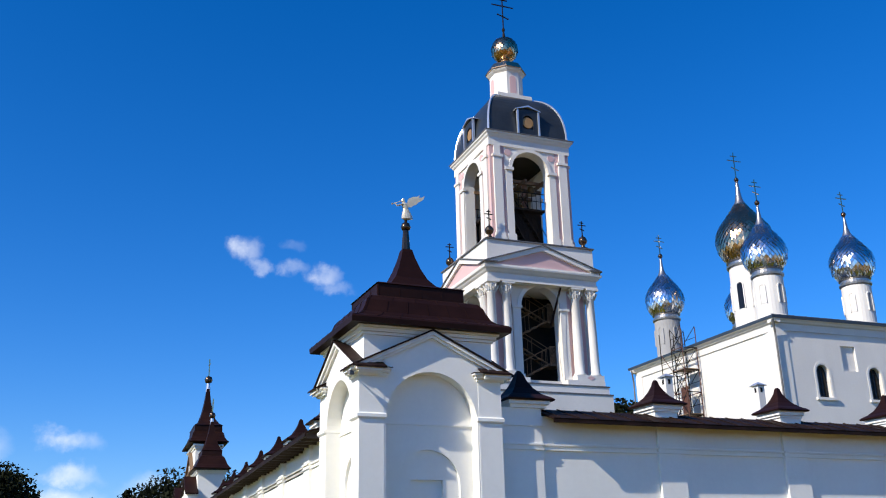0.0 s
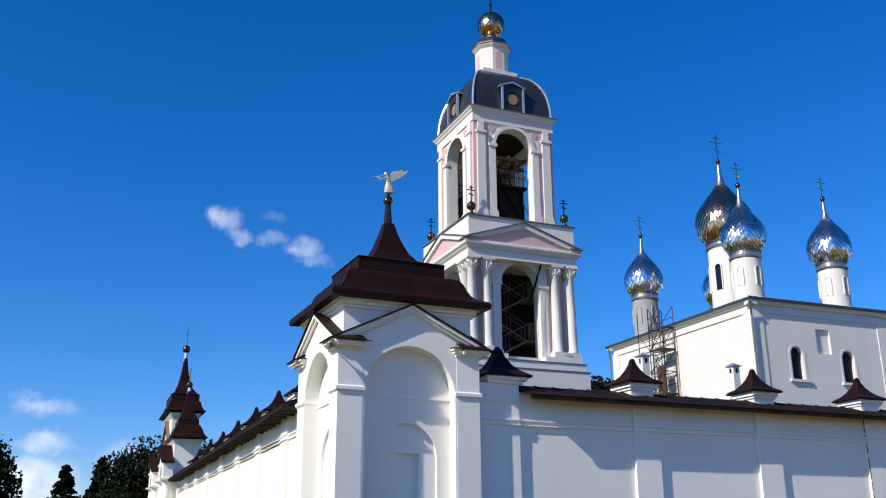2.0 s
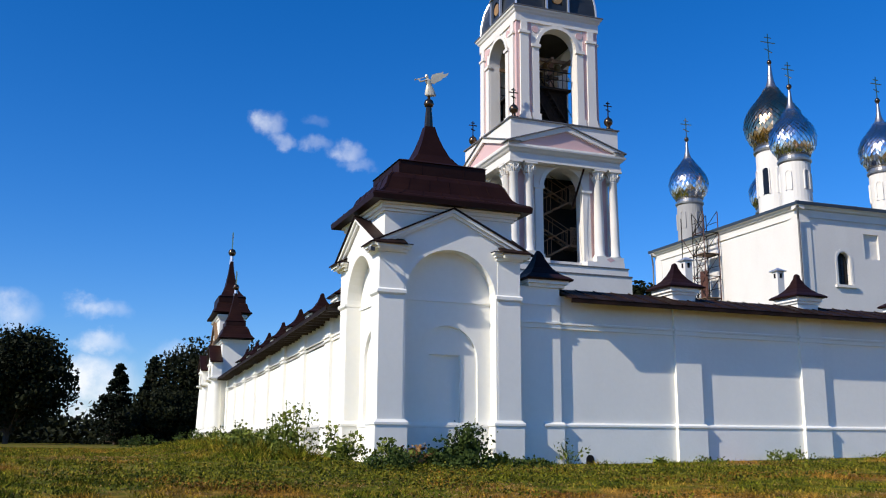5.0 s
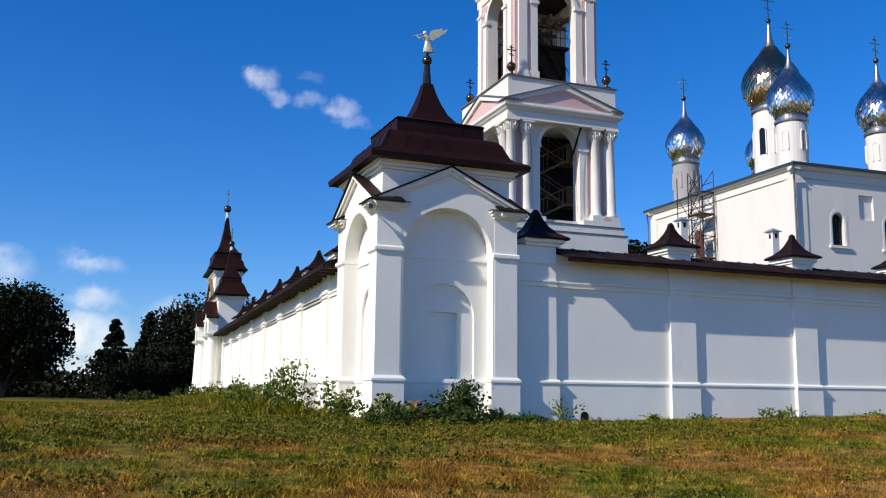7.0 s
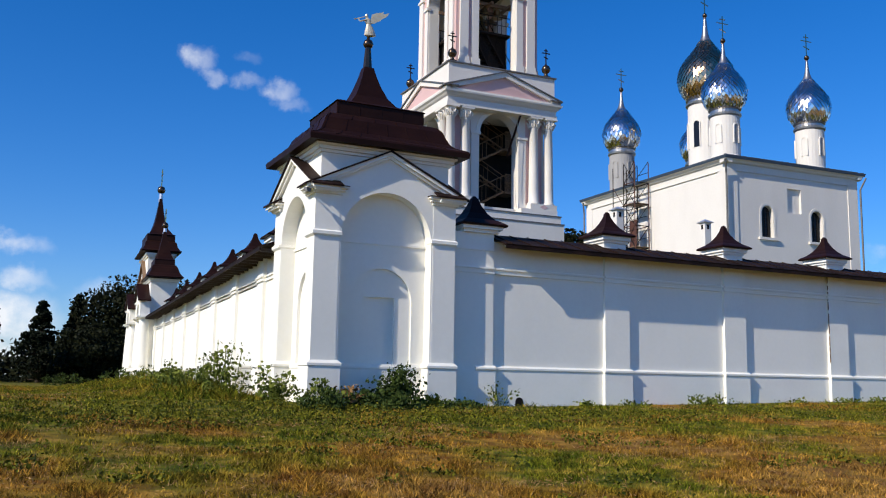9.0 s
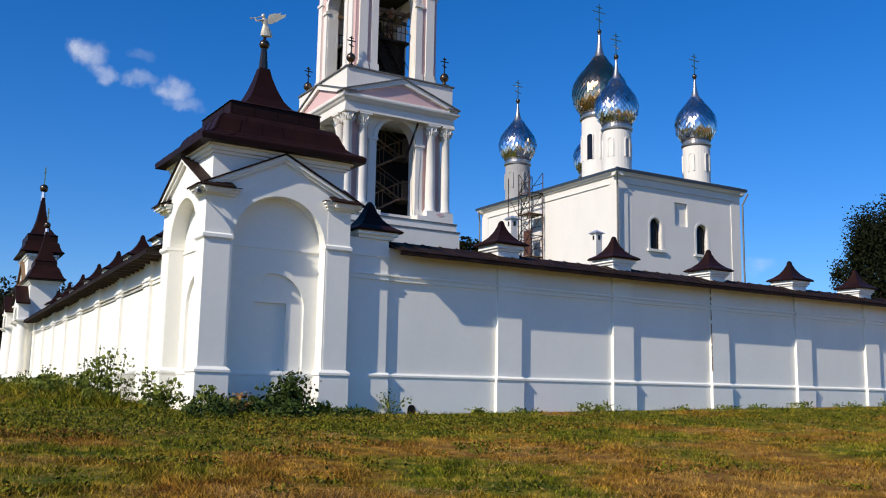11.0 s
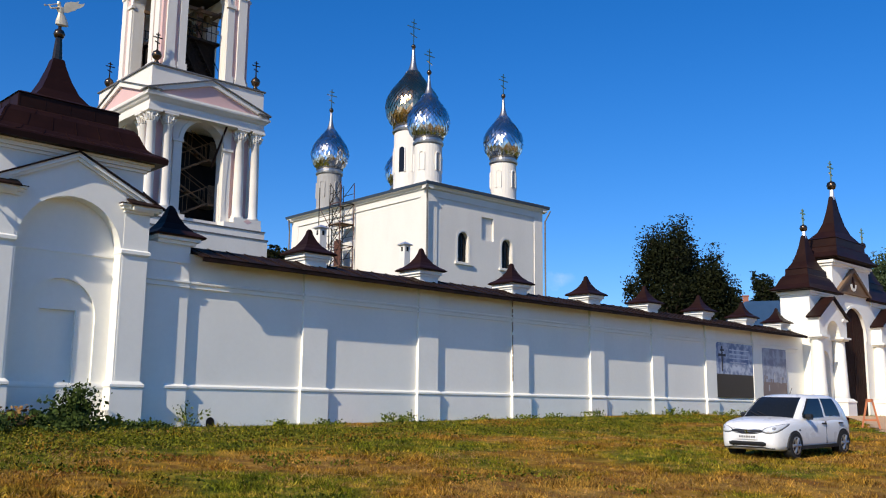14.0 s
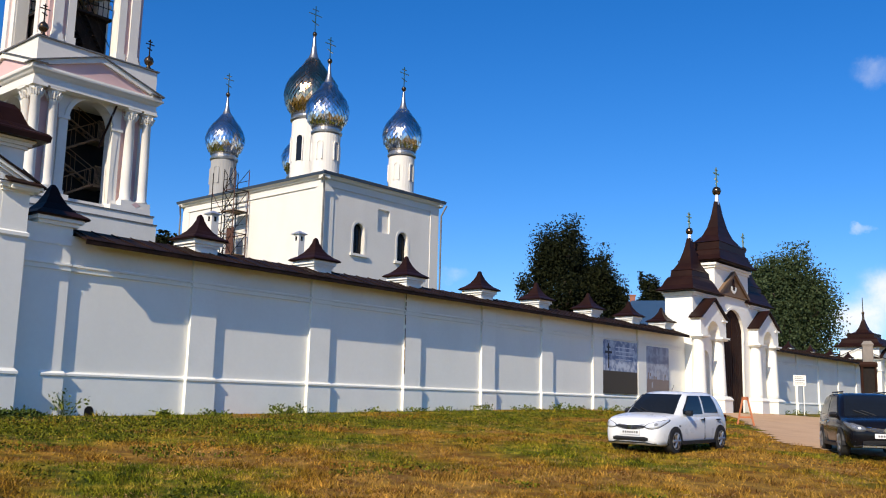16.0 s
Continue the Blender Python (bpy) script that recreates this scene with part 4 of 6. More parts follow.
def stair_flight(parent, x0, y0, z0, x1, z1, wide=0.8, made_of=None):
    bm = bmesh.new()
    n = max(4, int(abs(z1 - z0) / 0.22))
    for i in range(n):
        f = (i + 0.5) / n
        x, z = x0 + (x1 - x0) * f, z0 + (z1 - z0) * f
        box(bm, x - 0.13, x + 0.13, y0, y0 + wide, z - 0.02, z + 0.02)
    for y in (y0, y0 + wide):
        rod(bm, (x0, y, z0), (x1, y, z1), 0.05)
        rod(bm, (x0, y, z0 + 0.95), (x1, y, z1 + 0.95), 0.025)
        for i in range(0, n, 2):
            f = (i + 0.5) / n
            x, z = x0 + (x1 - x0) * f, z0 + (z1 - z0) * f
            rod(bm, (x, y, z), (x, y, z + 0.95), 0.018)
    part("stair_flight", bm, made_of or IRON, parent, "stair flight with handrails")


def platform(parent, x0, x1, y0, y1, z, rail_sides, made_of=None):
    bm = bmesh.new()
    box(bm, x0, x1, y0, y1, z - 0.12, z)
    for i in range(12):
        x = x0 + (x1 - x0) * i / 11
        if "f" in rail_sides:
            rod(bm, (x, y0, z), (x, y0, z + 1.0), 0.02, 5)
        if "b" in rail_sides:
            rod(bm, (x, y1, z), (x, y1, z + 1.0), 0.02, 5)
    for y, s in ((y0, "f"), (y1, "b")):
        if s in rail_sides:
            rod(bm, (x0, y, z + 1.0), (x1, y, z + 1.0), 0.03)
            rod(bm, (x0, y, z + 0.5), (x1, y, z + 0.5), 0.02)
    part("platform", bm, made_of or IRON, parent, "platform with railing")


platform(bt, -1.9, 1.3, -1.8, 1.7, 20.9, "fb")
stair_flight(bt, 1.5, -1.6, 18.2, -0.2, 20.8)
stair_flight(bt, -0.6, 0.4, 18.2, 0.9, 20.8)
for i in range(4):
    z = 10.3 + 1.25 * i
    sx = 1 if i % 2 else -1
    stair_flight(bt, 1.35 * sx, -1.75 + 0.5 * (i % 2), z, -1.0 * sx, z + 1.25, 0.5, WOOD)
    platform(bt, *sorted((-1.0 * sx, -1.75 * sx)), -1.85, -0.6, z + 1.25, "f", WOOD)
stair_flight(bt, 0.2, -1.7, 18.3, -1.2, 20.8, 0.5)
bm = bmesh.new()
rod(bm, (0.75, -2.5, 13.4), (1.25, -3.2, 15.8), 0.06)
part("timber_pole", bm, DOOR_WOOD, bt)
bm = bmesh.new()
pts = [Vector((1.10 - 0.25 * math.sin(f * 3.0) * f, -3.08, 15.6 - 5.2 * f)) for f in [i / 12 for i in range(13)]]
for a, b in zip(pts, pts[1:]):
    rod(bm, a, b, 0.011, 5)
part("hoist_rope", bm, PALE_GOLD, bt, "pale rope hanging in the arch")


# ---- church ----
CX0, CX1, CY0, CY1, CEAVE = 45.23, 57.39, 48.48, 66.18, 16.62
ch = thing("church", "large white five-domed church with slate blue metal roof", "church", from_eye(CX0, CY0, 1.146) @ pose(0, 0, 0, 0, 0, -2.2))
CW, CD = CX1 - CX0, CY1 - CY0


def church_wall(name, m, length, windows, niches):
    """One church wall, 0.9 m thick, with arched windows and shallow square niches; x along it, outer face y 0."""
    bm = bmesh.new()
    cuts = sorted([(c - h, c + h, "w", zb, zs) for c, h, zb, zs in windows] + [(a, b, "n", z0, z1) for a, b, z0, z1 in niches])
    x = 0.0
    for a, b, kind, p, q in cuts:
        box(bm, x, a, 0, 0.9, -0.5, CEAVE - 0.3)
        if kind == "w":
            arch_slab(bm, a, b, -0.5, CEAVE - 0.3, 0, 0.9, (a + b) / 2, (b - a) / 2 - 1e-4, p, q)
        else:
            box(bm, a, b, 0, 0.9, -0.5, p)
            box(bm, a, b, 0, 0.9, q, CEAVE - 0.3)
            box(bm, a, b, 0.18, 0.9, p, q)
        x = b
    box(bm, x, length, 0, 0.9, -0.5, CEAVE - 0.3)
    w = part(name, bm, TONED_PLASTER, ch, at=m)
    bm = bmesh.new()
    box(bm, -0.05, 0.9, -0.055, 0, -0.5, CEAVE - 0.3)
    box(bm, length - 0.9, length + 0.05, -0.055, 0, -0.5, CEAVE - 0.3)
    box(bm, 0.9, length - 0.9, -0.05, 0, CEAVE - 0.95, CEAVE - 0.3)
    box(bm, 0.7, length - 0.7, -0.09, -0.04, CEAVE - 0.98, CEAVE - 0.90)
    prism(bm, [(0, CEAVE - 0.5), (-0.2, CEAVE - 0.42), (-0.26, CEAVE - 0.3), (-0.42, CEAVE - 0.22), (-0.44, CEAVE - 0.1), (0.2, CEAVE - 0.1), (0.2, CEAVE - 0.5)], -0.4, length + 0.4, "x")
    part("cornice", bm, TONED_PLASTER, w)
    for c, h, zb, zs in windows:
        bm = bmesh.new()
        arch_ring(bm, c, h + 0.06, zs, 0.16, -0.02, 0.0, 14, zs - zb)
        box(bm, c - h - 0.35, c + h + 0.35, -0.16, 0.02, zb - 0.18, zb)
        win = part("window_surround", bm, TONED_PLASTER, w)
        part("pane", made(arch_panel, c, h, zb, zs, 0.34, 0.38), WINDOW_GLASS, win, "dark arched window pane")
        bm = bmesh.new()
        for i in (-1, 0, 1):
            rod(bm, (c + i * h * 0.5, 0.30, zb), (c + i * h * 0.5, 0.30, zs + h * (1 - 0.14 * abs(i))), 0.025, 5)
        z = zb + 0.35
        while z < zs + h * 0.5:
            rod(bm, (c - h, 0.30, z), (c + h, 0.30, z), 0.02, 5)
            z += 0.38
        part("grille", bm, IRON, win, "black iron window grille")
    return w


WINDOWS_FRONT = [(3.55, 0.52, 11.15, 12.92), (8.17, 0.54, 11.15, 12.90)]
church_wall("wall_south", pose(0, 0, 0), CW, WINDOWS_FRONT, [(5.43, 6.71, 13.1, 14.86)])
church_wall("wall_west", pose(0, CD, 0, 0, 0, -90), CD, [], [])
church_wall("wall_east", pose(CW, 0, 0, 0, 0, 90), CD, [], [])
church_wall("wall_north", pose(CW, CD, 0, 0, 0, 180), CW, [], [])
bm = bmesh.new()
rings(bm, [[(x, y, z) for x, y in ((-o, -o), (CW + o, -o), (CW + o, CD + o), (-o, CD + o))] for o, z in ((0.46, CEAVE - 0.22), (0.50, CEAVE - 0.02), (-6.0, CEAVE + 1.9))])
part("roof", bm, CHURCH_ROOF, ch, "slate blue sheet-metal hipped roof")
bm = bmesh.new()
for i in range(24):
    x = -0.3 + (CW + 0.6) * i / 23
    f = min(1.0, max(0.05, min(x + 0.6, CW + 0.6 - x) / 6.6))
    prism(bm, [(-0.48, CEAVE - 0.02), (-0.48 + 6.4 * f, CEAVE - 0.02 + 1.92 * f), (-0.48 + 6.4 * f, CEAVE + 0.02 + 1.92 * f), (-0.48, CEAVE + 0.03)], x - 0.02, x + 0.02, "x")
part("standing_seams", bm, CHURCH_ROOF, ch)["kind"] = "stuff"
for x, y in ((-0.2, -0.2), (CW + 0.2, -0.2), (-0.2, CD + 0.2)):
    bm = bmesh.new()
    rod(bm, (x, y, 0), (x, y, CEAVE - 1.2), 0.07)
    rod(bm, (x, y, CEAVE - 1.2), (x + (0.3 if x > 1 else -0.3), y - 0.3, CEAVE - 0.35), 0.07)
    part("downpipe", bm, STEEL, ch)


def dome(x, y, rd, z0, z_neck, rows, material, cross_h, n, k, label, wash=TONED_PLASTER, count=5, first=5.0, dark=0, dark_of=None):
    bm = bmesh.new()
    lathe(bm, [(rd * 1.06, z0 - 0.6), (rd * 1.06, z0 + 0.2), (rd, z0 + 0.25), (rd, z_neck - 0.55)], x, y, 28)
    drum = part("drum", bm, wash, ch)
    for i in range(count):
        a = 2 * math.pi / count * i + math.radians(first)
        m = Matrix.Translation((x, y, 0)) @ pose(0, 0, 0, 0, 0, math.degrees(a))
        zb = z0 + (z_neck - z0) * 0.30
        zs = z0 + (z_neck - z0) * 0.62
        bm = bmesh.new()
        arch_ring(bm, 0, rd * 0.17, zs, 0.09, -rd - 0.05, -rd + 0.12, 10, zs - zb)
        part("drum_window_surround", bm, wash, drum, at=m)
        bm = bmesh.new()
        arch_panel(bm, 0, rd * 0.17, zb, zs, -rd - 0.012, -rd + 0.12)
        # A grey panel lies flush; its colour stands for a niche's shade.
        part("drum_window", bm, dark_of if dark_of and i == dark else wash, drum, at=m)
    bm = bmesh.new()
    lathe(bm, [(rd, z_neck - 0.6), (rd * 1.1, z_neck - 0.5), (rd * 1.12, z_neck - 0.36), (rd * 1.0, z_neck - 0.3), (rd * 1.0, z_neck - 0.12), (rd * 1.1, z_neck - 0.05), (rd * 0.98, z_neck + 0.06)], x, y, 28)
    part("dome_collar", bm, DULL_STEEL, ch, "dark metal collar with a scalloped edge")
    prof = onion_profile(smooth_rows(rows), k)
    bm = bmesh.new()
    lathe(bm, [(max(r * 0.985, 0.03), z) for r, z in prof], x, y, n * 2)
    part("dome_core", bm, DULL_STEEL, ch, smooth=True)
    bm = bmesh.new()
    scaled_onion(bm, [p for p in prof if p[1] < z_neck + 0.72 * (rows[-1][1] - z_neck)], n, x, y, 0.065)
    part("onion_dome", bm, material, ch, label)
    top = rows[-1][1]
    bm = bmesh.new()
    lathe(bm, [(0.10, top - 0.3), (0.09, top), (0.17, top + 0.08), (0.2, top + 0.2), (0.15, top + 0.32), (0.05, top + 0.4)], x, y, 12)
    ball = part("finial_ball", bm, COPPER, ch, smooth=True)
    part("cross", made(cross, x, y, top + 0.35, cross_h, 0.03), BRONZE, ball)


def onion_rows(zn, rn, r, zt):
    h = zt - zn
    shape = ((0.05, 0.80), (0.12, 0.92), (0.20, 0.985), (0.28, 1.0), (0.36, 0.95), (0.43, 0.84), (0.50, 0.68), (0.57, 0.50), (0.64, 0.335), (0.72, 0.20), (0.80, 0.12), (0.90, 0.08), (1.0, 0.055))
    return [(rn * 0.98, zn)] + [(r * q, zn + f * h) for f, q in shape]


IN_X, IN_Y = 2.0, 2.34
for x, y in ((IN_X, IN_Y), (CW - IN_X, IN_Y), (IN_X, CD - IN_Y), (CW - IN_X, CD - IN_Y)):
    dome(x, y, 1.06, 17.0, 20.75, onion_rows(20.75, 1.06, 1.60, 25.9), SILVER, 1.75, 30, 30, "polished steel onion dome clad in diamond scales", DRUM_GREY if x < CW / 2 and y > CD / 2 else TONED_PLASTER, dark_of=DRUM_GREY)
dome(CW / 2 - 0.16, CD / 2 + 0.14, 1.52, 18.0, 23.9, onion_rows(23.9, 1.52, 2.26, 31.0), BRONZE, 2.35, 36, 36, "large tarnished steel onion dome clad in scales", count=8, first=-27.0, dark=7, dark_of=WINDOW_GLASS)

# scaffold on the church's west side
sc = thing("scaffold", "steel tube scaffold tower standing against the church wall", "scaffold", ch.matrix_basis @ pose(-1.55, 8.6, 0))
for x in (0.0, 1.3):
    for y in (0.0, 1.45, 2.9):
        h = 17.9 if y < 3 else 16.2
        part("standard", made(rod, (x, y, 0), (x, y, h), 0.04), RUST if y < 1 else IRON, sc)
for k in range(10):
    z = 1.0 + 1.7 * k
    wide = 2.9 if z < 15 else 1.45
    for x in (0.0, 1.3):
        part("ledger", made(rod, (x, 0, z), (x, wide, z), 0.035), RUST if k % 2 else IRON, sc)
        part("guard_rail", made(rod, (x, 0, z + 0.85), (x, wide, z + 0.85), 0.025), IRON, sc)
    for y in (0.0, 1.45):
        part("transom", made(rod, (0, y, z), (1.3, y, z), 0.035), IRON, sc)
        part("brace", made(rod, (0, y, z), (1.3, y, z + 1.7), 0.025), IRON, sc)
    part("brace", made(rod, (0, 0, z), (0, 1.45, z + 1.7), 0.028), IRON, sc)
    part("brace", made(rod, (0, 1.45, z), (0, 0, z + 1.7), 0.028), IRON, sc)
    if z < 15:
        part("brace", made(rod, (0, 1.45, z), (0, 2.9, z + 1.7), 0.028), RUST, sc)
    if k in (3, 6, 8):
        part("plank_deck", made(box, 0.0, 1.3, 0.05, 1.4, z + 0.04, z + 0.1), WOOD, sc)
part("tarpaulin_sheet", made(box, 0.35, 0.4, 0.3, 1.2, 11.3, 13.4), RUST, sc, "rust-brown sheet hung inside the scaffold")

# small white lantern-like chimneys behind the wall
def vent_turret(x, y, z):
    v = thing("vent_turret", "small white ventilation turret with a tin cap", "chimney", pose(x, y, z) @ Matrix.Scale(0.55, 4), group="vent turrets behind the wall")
    bm = bmesh.new()
    box(bm, -0.3, 0.3, -0.3, 0.3, -13.5, 0.75)
    part("shaft", bm, TONED_PLASTER, v)
    for k in range(4):
        part("opening", made(box, -0.1, 0.1, -0.31, -0.29, 0.25, 0.6), IRON, v, at=pose(0, 0, 0, 0, 0, 90 * k))
    part("cap", made(square_roof, [(0.44, 0.75), (0.46, 0.8), (0.05, 1.05)]), BRIGHT_METAL, v)


vent_turret(22.2, 30.0, 7.15)
vent_turret(26.7, 30.0, 7.05)


# ---- ground ----
def field_material(name, blades):
    """Mown meadow: greens and dry straw in patches, earth between."""
    m, n, l, b = nodes_of(name, 0.95)
    b.inputs["Specular IOR Level"].default_value = 0.1
    geo = n.new("ShaderNodeNewGeometry")

    def noise_at(scale, detail=5):
        t = n.new("ShaderNodeTexNoise")
        t.inputs["Scale"].default_value, t.inputs["Detail"].default_value = scale, detail
        l.new(geo.outputs["Position"], t.inputs["Vector"])
        return t.outputs["Fac"]

    def ramp(fac, stops):
        r = n.new("ShaderNodeValToRGB")
        e = r.color_ramp.elements
        e[0].position, e[0].color = stops[0][0], rgba(stops[0][1])
        e[1].position, e[1].color = stops[-1][0], rgba(stops[-1][1])
        for p, c in stops[1:-1]:
            q = e.new(p)
            q.color = rgba(c)
        l.new(fac, r.inputs["Fac"])
        return r.outputs["Color"]

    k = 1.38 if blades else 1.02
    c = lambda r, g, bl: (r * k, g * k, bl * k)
    sep = n.new("ShaderNodeSeparateXYZ")
    l.new(geo.outputs["Position"], sep.inputs[0])
    grad = n.new("ShaderNodeMapRange")
    grad.inputs["From Min"].default_value, grad.inputs["From Max"].default_value = 21.0, 8.0
    grad.inputs["To Min"].default_value, grad.inputs["To Max"].default_value = -0.04, 0.11
    l.new(sep.outputs["Y"], grad.inputs["Value"])
    # Unseen ground behind the wall, greened to darken what the domes reflect.
    reflect_masks = []
    for axis, start, full in (("Y", 27.0, 31.0), ("X", 10.0, 14.0)):
        q = n.new("ShaderNodeMapRange")
        q.inputs["From Min"].default_value, q.inputs["From Max"].default_value = start, full
        l.new(sep.outputs[axis], q.inputs["Value"])
        reflect_masks.append(q.outputs[0])
    court = n.new("ShaderNodeMath")
    court.operation = "MULTIPLY"
    l.new(reflect_masks[0], court.inputs[0])
    l.new(reflect_masks[1], court.inputs[1])
    less = n.new("ShaderNodeMath")
    less.operation = "MULTIPLY_ADD"
    l.new(court.outputs[0], less.inputs[0])
    less.inputs[1].default_value = -0.3
    l.new(grad.outputs[0], less.inputs[2])
    dry = n.new("ShaderNodeMath")
    l.new(noise_at(0.30, 7), dry.inputs[0])
    l.new(less.outputs[0], dry.inputs[1])
    base = ramp(dry.outputs[0], [(0.36, c(0.068, 0.088, 0.004)), (0.46, c(0.125, 0.140, 0.008)), (0.53, c(0.210, 0.135, 0.014)), (0.60, c(0.300, 0.118, 0.018)), (0.68, c(0.350, 0.160, 0.040))])
    fine = ramp(noise_at(2.1, 8), [(0.36, c(0.004, 0.008, 0.001)), (0.45, c(0.036, 0.046, 0.004)), (0.54, c(0.150, 0.118, 0.009)), (0.64, c(0.330, 0.200, 0.034))])
    mix = n.new("ShaderNodeMix")
    mix.data_type = "RGBA"
    mix.inputs["Factor"].default_value = 0.52
    l.new(base, mix.inputs["A"])
    l.new(fine, mix.inputs["B"])
    out = mix.outputs["Result"]
    if blades:
        r2 = n.new("ShaderNodeMapRange")
        r2.inputs["To Min"].default_value, r2.inputs["To Max"].default_value = 0.25, 1.55
        l.new(geo.outputs["Random Per Island"], r2.inputs["Value"])
        v2 = n.new("ShaderNodeHueSaturation")
        l.new(out, v2.inputs["Color"])
        l.new(r2.outputs[0], v2.inputs["Value"])
        out = v2.outputs[0]
    l.new(out, b.inputs["Base Color"])
    if not blades:
        bp = n.new("ShaderNodeBump")
        bp.inputs["Strength"].default_value, bp.inputs["Distance"].default_value = 0.8, 0.06
        l.new(noise_at(9.0, 6), bp.inputs["Height"])
        l.new(bp.outputs[0], b.inputs["Normal"])
    return m


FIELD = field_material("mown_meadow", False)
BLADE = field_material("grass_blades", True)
SAND = surface("sandy_gravel_road", (0.56, 0.35, 0.195), (0.42, 0.25, 0.13), 0.95, scale=0.7, fine=14, bump=0.5, amount=0.6, fine_amount=0.12)


def steps(a, b, fine, far):
    """Grid lines: fine steps from a to b, then growing ones out to far on either side."""
    xs = list(np.arange(a, b + 0.01, fine))
    d = fine
    while xs[-1] < far:
        d *= 1.35
        xs.append(xs[-1] + d)
    d = fine
    while xs[0] > -far:
        d *= 1.35
        xs.insert(0, xs[0] - d)
    return xs


gx, gy = steps(-20, 95, 1.0, 3000), steps(-4, 75, 0.8, 3000)
verts = [(x, y, ground_z(x, y)) for y in gy for x in gx]
nx = len(gx)
faces = [(j * nx + i, j * nx + i + 1, (j + 1) * nx + i + 1, (j + 1) * nx + i) for j in range(len(gy) - 1) for i in range(nx - 1)]
me = bpy.data.meshes.new("ground")
me.from_pydata(verts, [], faces)
me.materials.append(FIELD)
me.shade_smooth()
tagged(new("ground", me), "mown meadow of green grass and dry straw before the wall", "ground", kind="structure")


# ---- road ----
ROAD = [(52.8, 22.7), (46.0, 18.9), (39.0, 15.6), (30.0, 11.0), (28.2, 9.0), (26.6, 5.2), (24.0, 0.0), (60.0, 0.0), (75.0, 9.0), (69.0, 14.5), (59.5, 18.3), (60.2, 22.7)]


def inside(x, y, poly):
    hit = False
    for (xa, ya), (xb, yb) in zip(poly, poly[1:] + poly[:1]):
        if (ya > y) != (yb > y) and x < (xb - xa) * (y - ya) / (yb - ya) + xa:
            hit = not hit
    return hit


def road_here(x, y):
    n = noise.noise((x * 0.5, y * 0.5, 3.0)) * 0.9 + noise.noise((x * 1.7, y * 1.7, 5.0)) * 0.35
    return inside(x + n, y + n * 0.7, ROAD)


cell = 0.4
vid, rv, rf = {}, [], []
for i in range(int(20 / cell), int(78 / cell)):
    for j in range(0, int(23 / cell)):
        if road_here((i + 0.5) * cell, (j + 0.5) * cell):
            q = []
            for a, b in ((i, j), (i + 1, j), (i + 1, j + 1), (i, j + 1)):
                if (a, b) not in vid:
                    vid[(a, b)] = len(rv)
                    x, y = a * cell, b * cell
                    rv.append((x, y, ground_z(x, y) + 0.02))
                q.append(vid[(a, b)])
            rf.append(q)
me = bpy.data.meshes.new("road")
me.from_pydata(rv, [], rf)
me.materials.append(SAND)
me.shade_smooth()
tagged(new("road", me), "pale sandy track leading to the gate", "road", kind="structure")


# ---- foliage ----
def leaf_material(name, a, b, rough=0.7):
    m, n, l, bs = nodes_of(name, rough)
    bs.inputs["Specular IOR Level"].default_value = 0.12
    geo = n.new("ShaderNodeNewGeometry")
    r = n.new("ShaderNodeValToRGB")
    r.color_ramp.elements[0].color, r.color_ramp.elements[1].color = rgba(a), rgba(b)
    l.new(geo.outputs["Random Per Island"], r.inputs["Fac"])
    l.new(r.outputs[0], bs.inputs["Base Color"])
    return m


# LEAF_DARK and LEAF_CONIFER put the trees' shade into a near-black colour.
LEAF_DARK = leaf_material("shade_dark_tree_leaves", (0.004, 0.007, 0.002), (0.019, 0.022, 0.006))
LEAF_GREY = leaf_material("grey_green_willow_leaves", (0.022, 0.038, 0.015), (0.070, 0.094, 0.040))
LEAF_CONIFER = leaf_material("shade_dark_spruce_needles", (0.004, 0.008, 0.003), (0.011, 0.016, 0.005))
LEAF_WEED = leaf_material("weed_leaves", (0.028, 0.050, 0.006), (0.190, 0.215, 0.035))
LEAF_CLOVER = leaf_material("clover_leaves", (0.012, 0.024, 0.002), (0.185, 0.175, 0.013))
LEAF_BRUSH = leaf_material("dark_weed_leaves", (0.016, 0.030, 0.006), (0.065, 0.095, 0.018))
BARK = surface("grey_brown_bark", (0.085, 0.06, 0.042), (0.04, 0.03, 0.022), 0.95, scale=3, fine=18, bump=0.6, streak=(3, 3, 0.5))
STRAW = leaf_material("dry_straw", (0.13, 0.060, 0.018), (0.46, 0.27, 0.11))


def quads_mesh(name, centres, sizes, material, rng, up=0.0, aspect=0.6):
    """One mesh of many small folded leaves at the centres."""
    n = len(centres)
    d = rng.normal(size=(n, 3))
    d[:, 2] += up
    d /= np.linalg.norm(d, axis=1)[:, None]
    e = np.cross(d, rng.normal(size=(n, 3)))
    e /= np.linalg.norm(e, axis=1)[:, None] + 1e-9
    s = sizes[:, None]
    v = np.empty((n, 4, 3))
    v[:, 0] = centres - d * s
    v[:, 1] = centres + e * s * aspect
    v[:, 2] = centres + d * s
    v[:, 3] = centres - e * s * aspect
    me = bpy.data.meshes.new(name)
    me.from_pydata([tuple(p) for p in v.reshape(-1, 3)], [], [(4 * i, 4 * i + 1, 4 * i + 2, 4 * i + 3) for i in range(n)])
    me.materials.append(material)
    return me


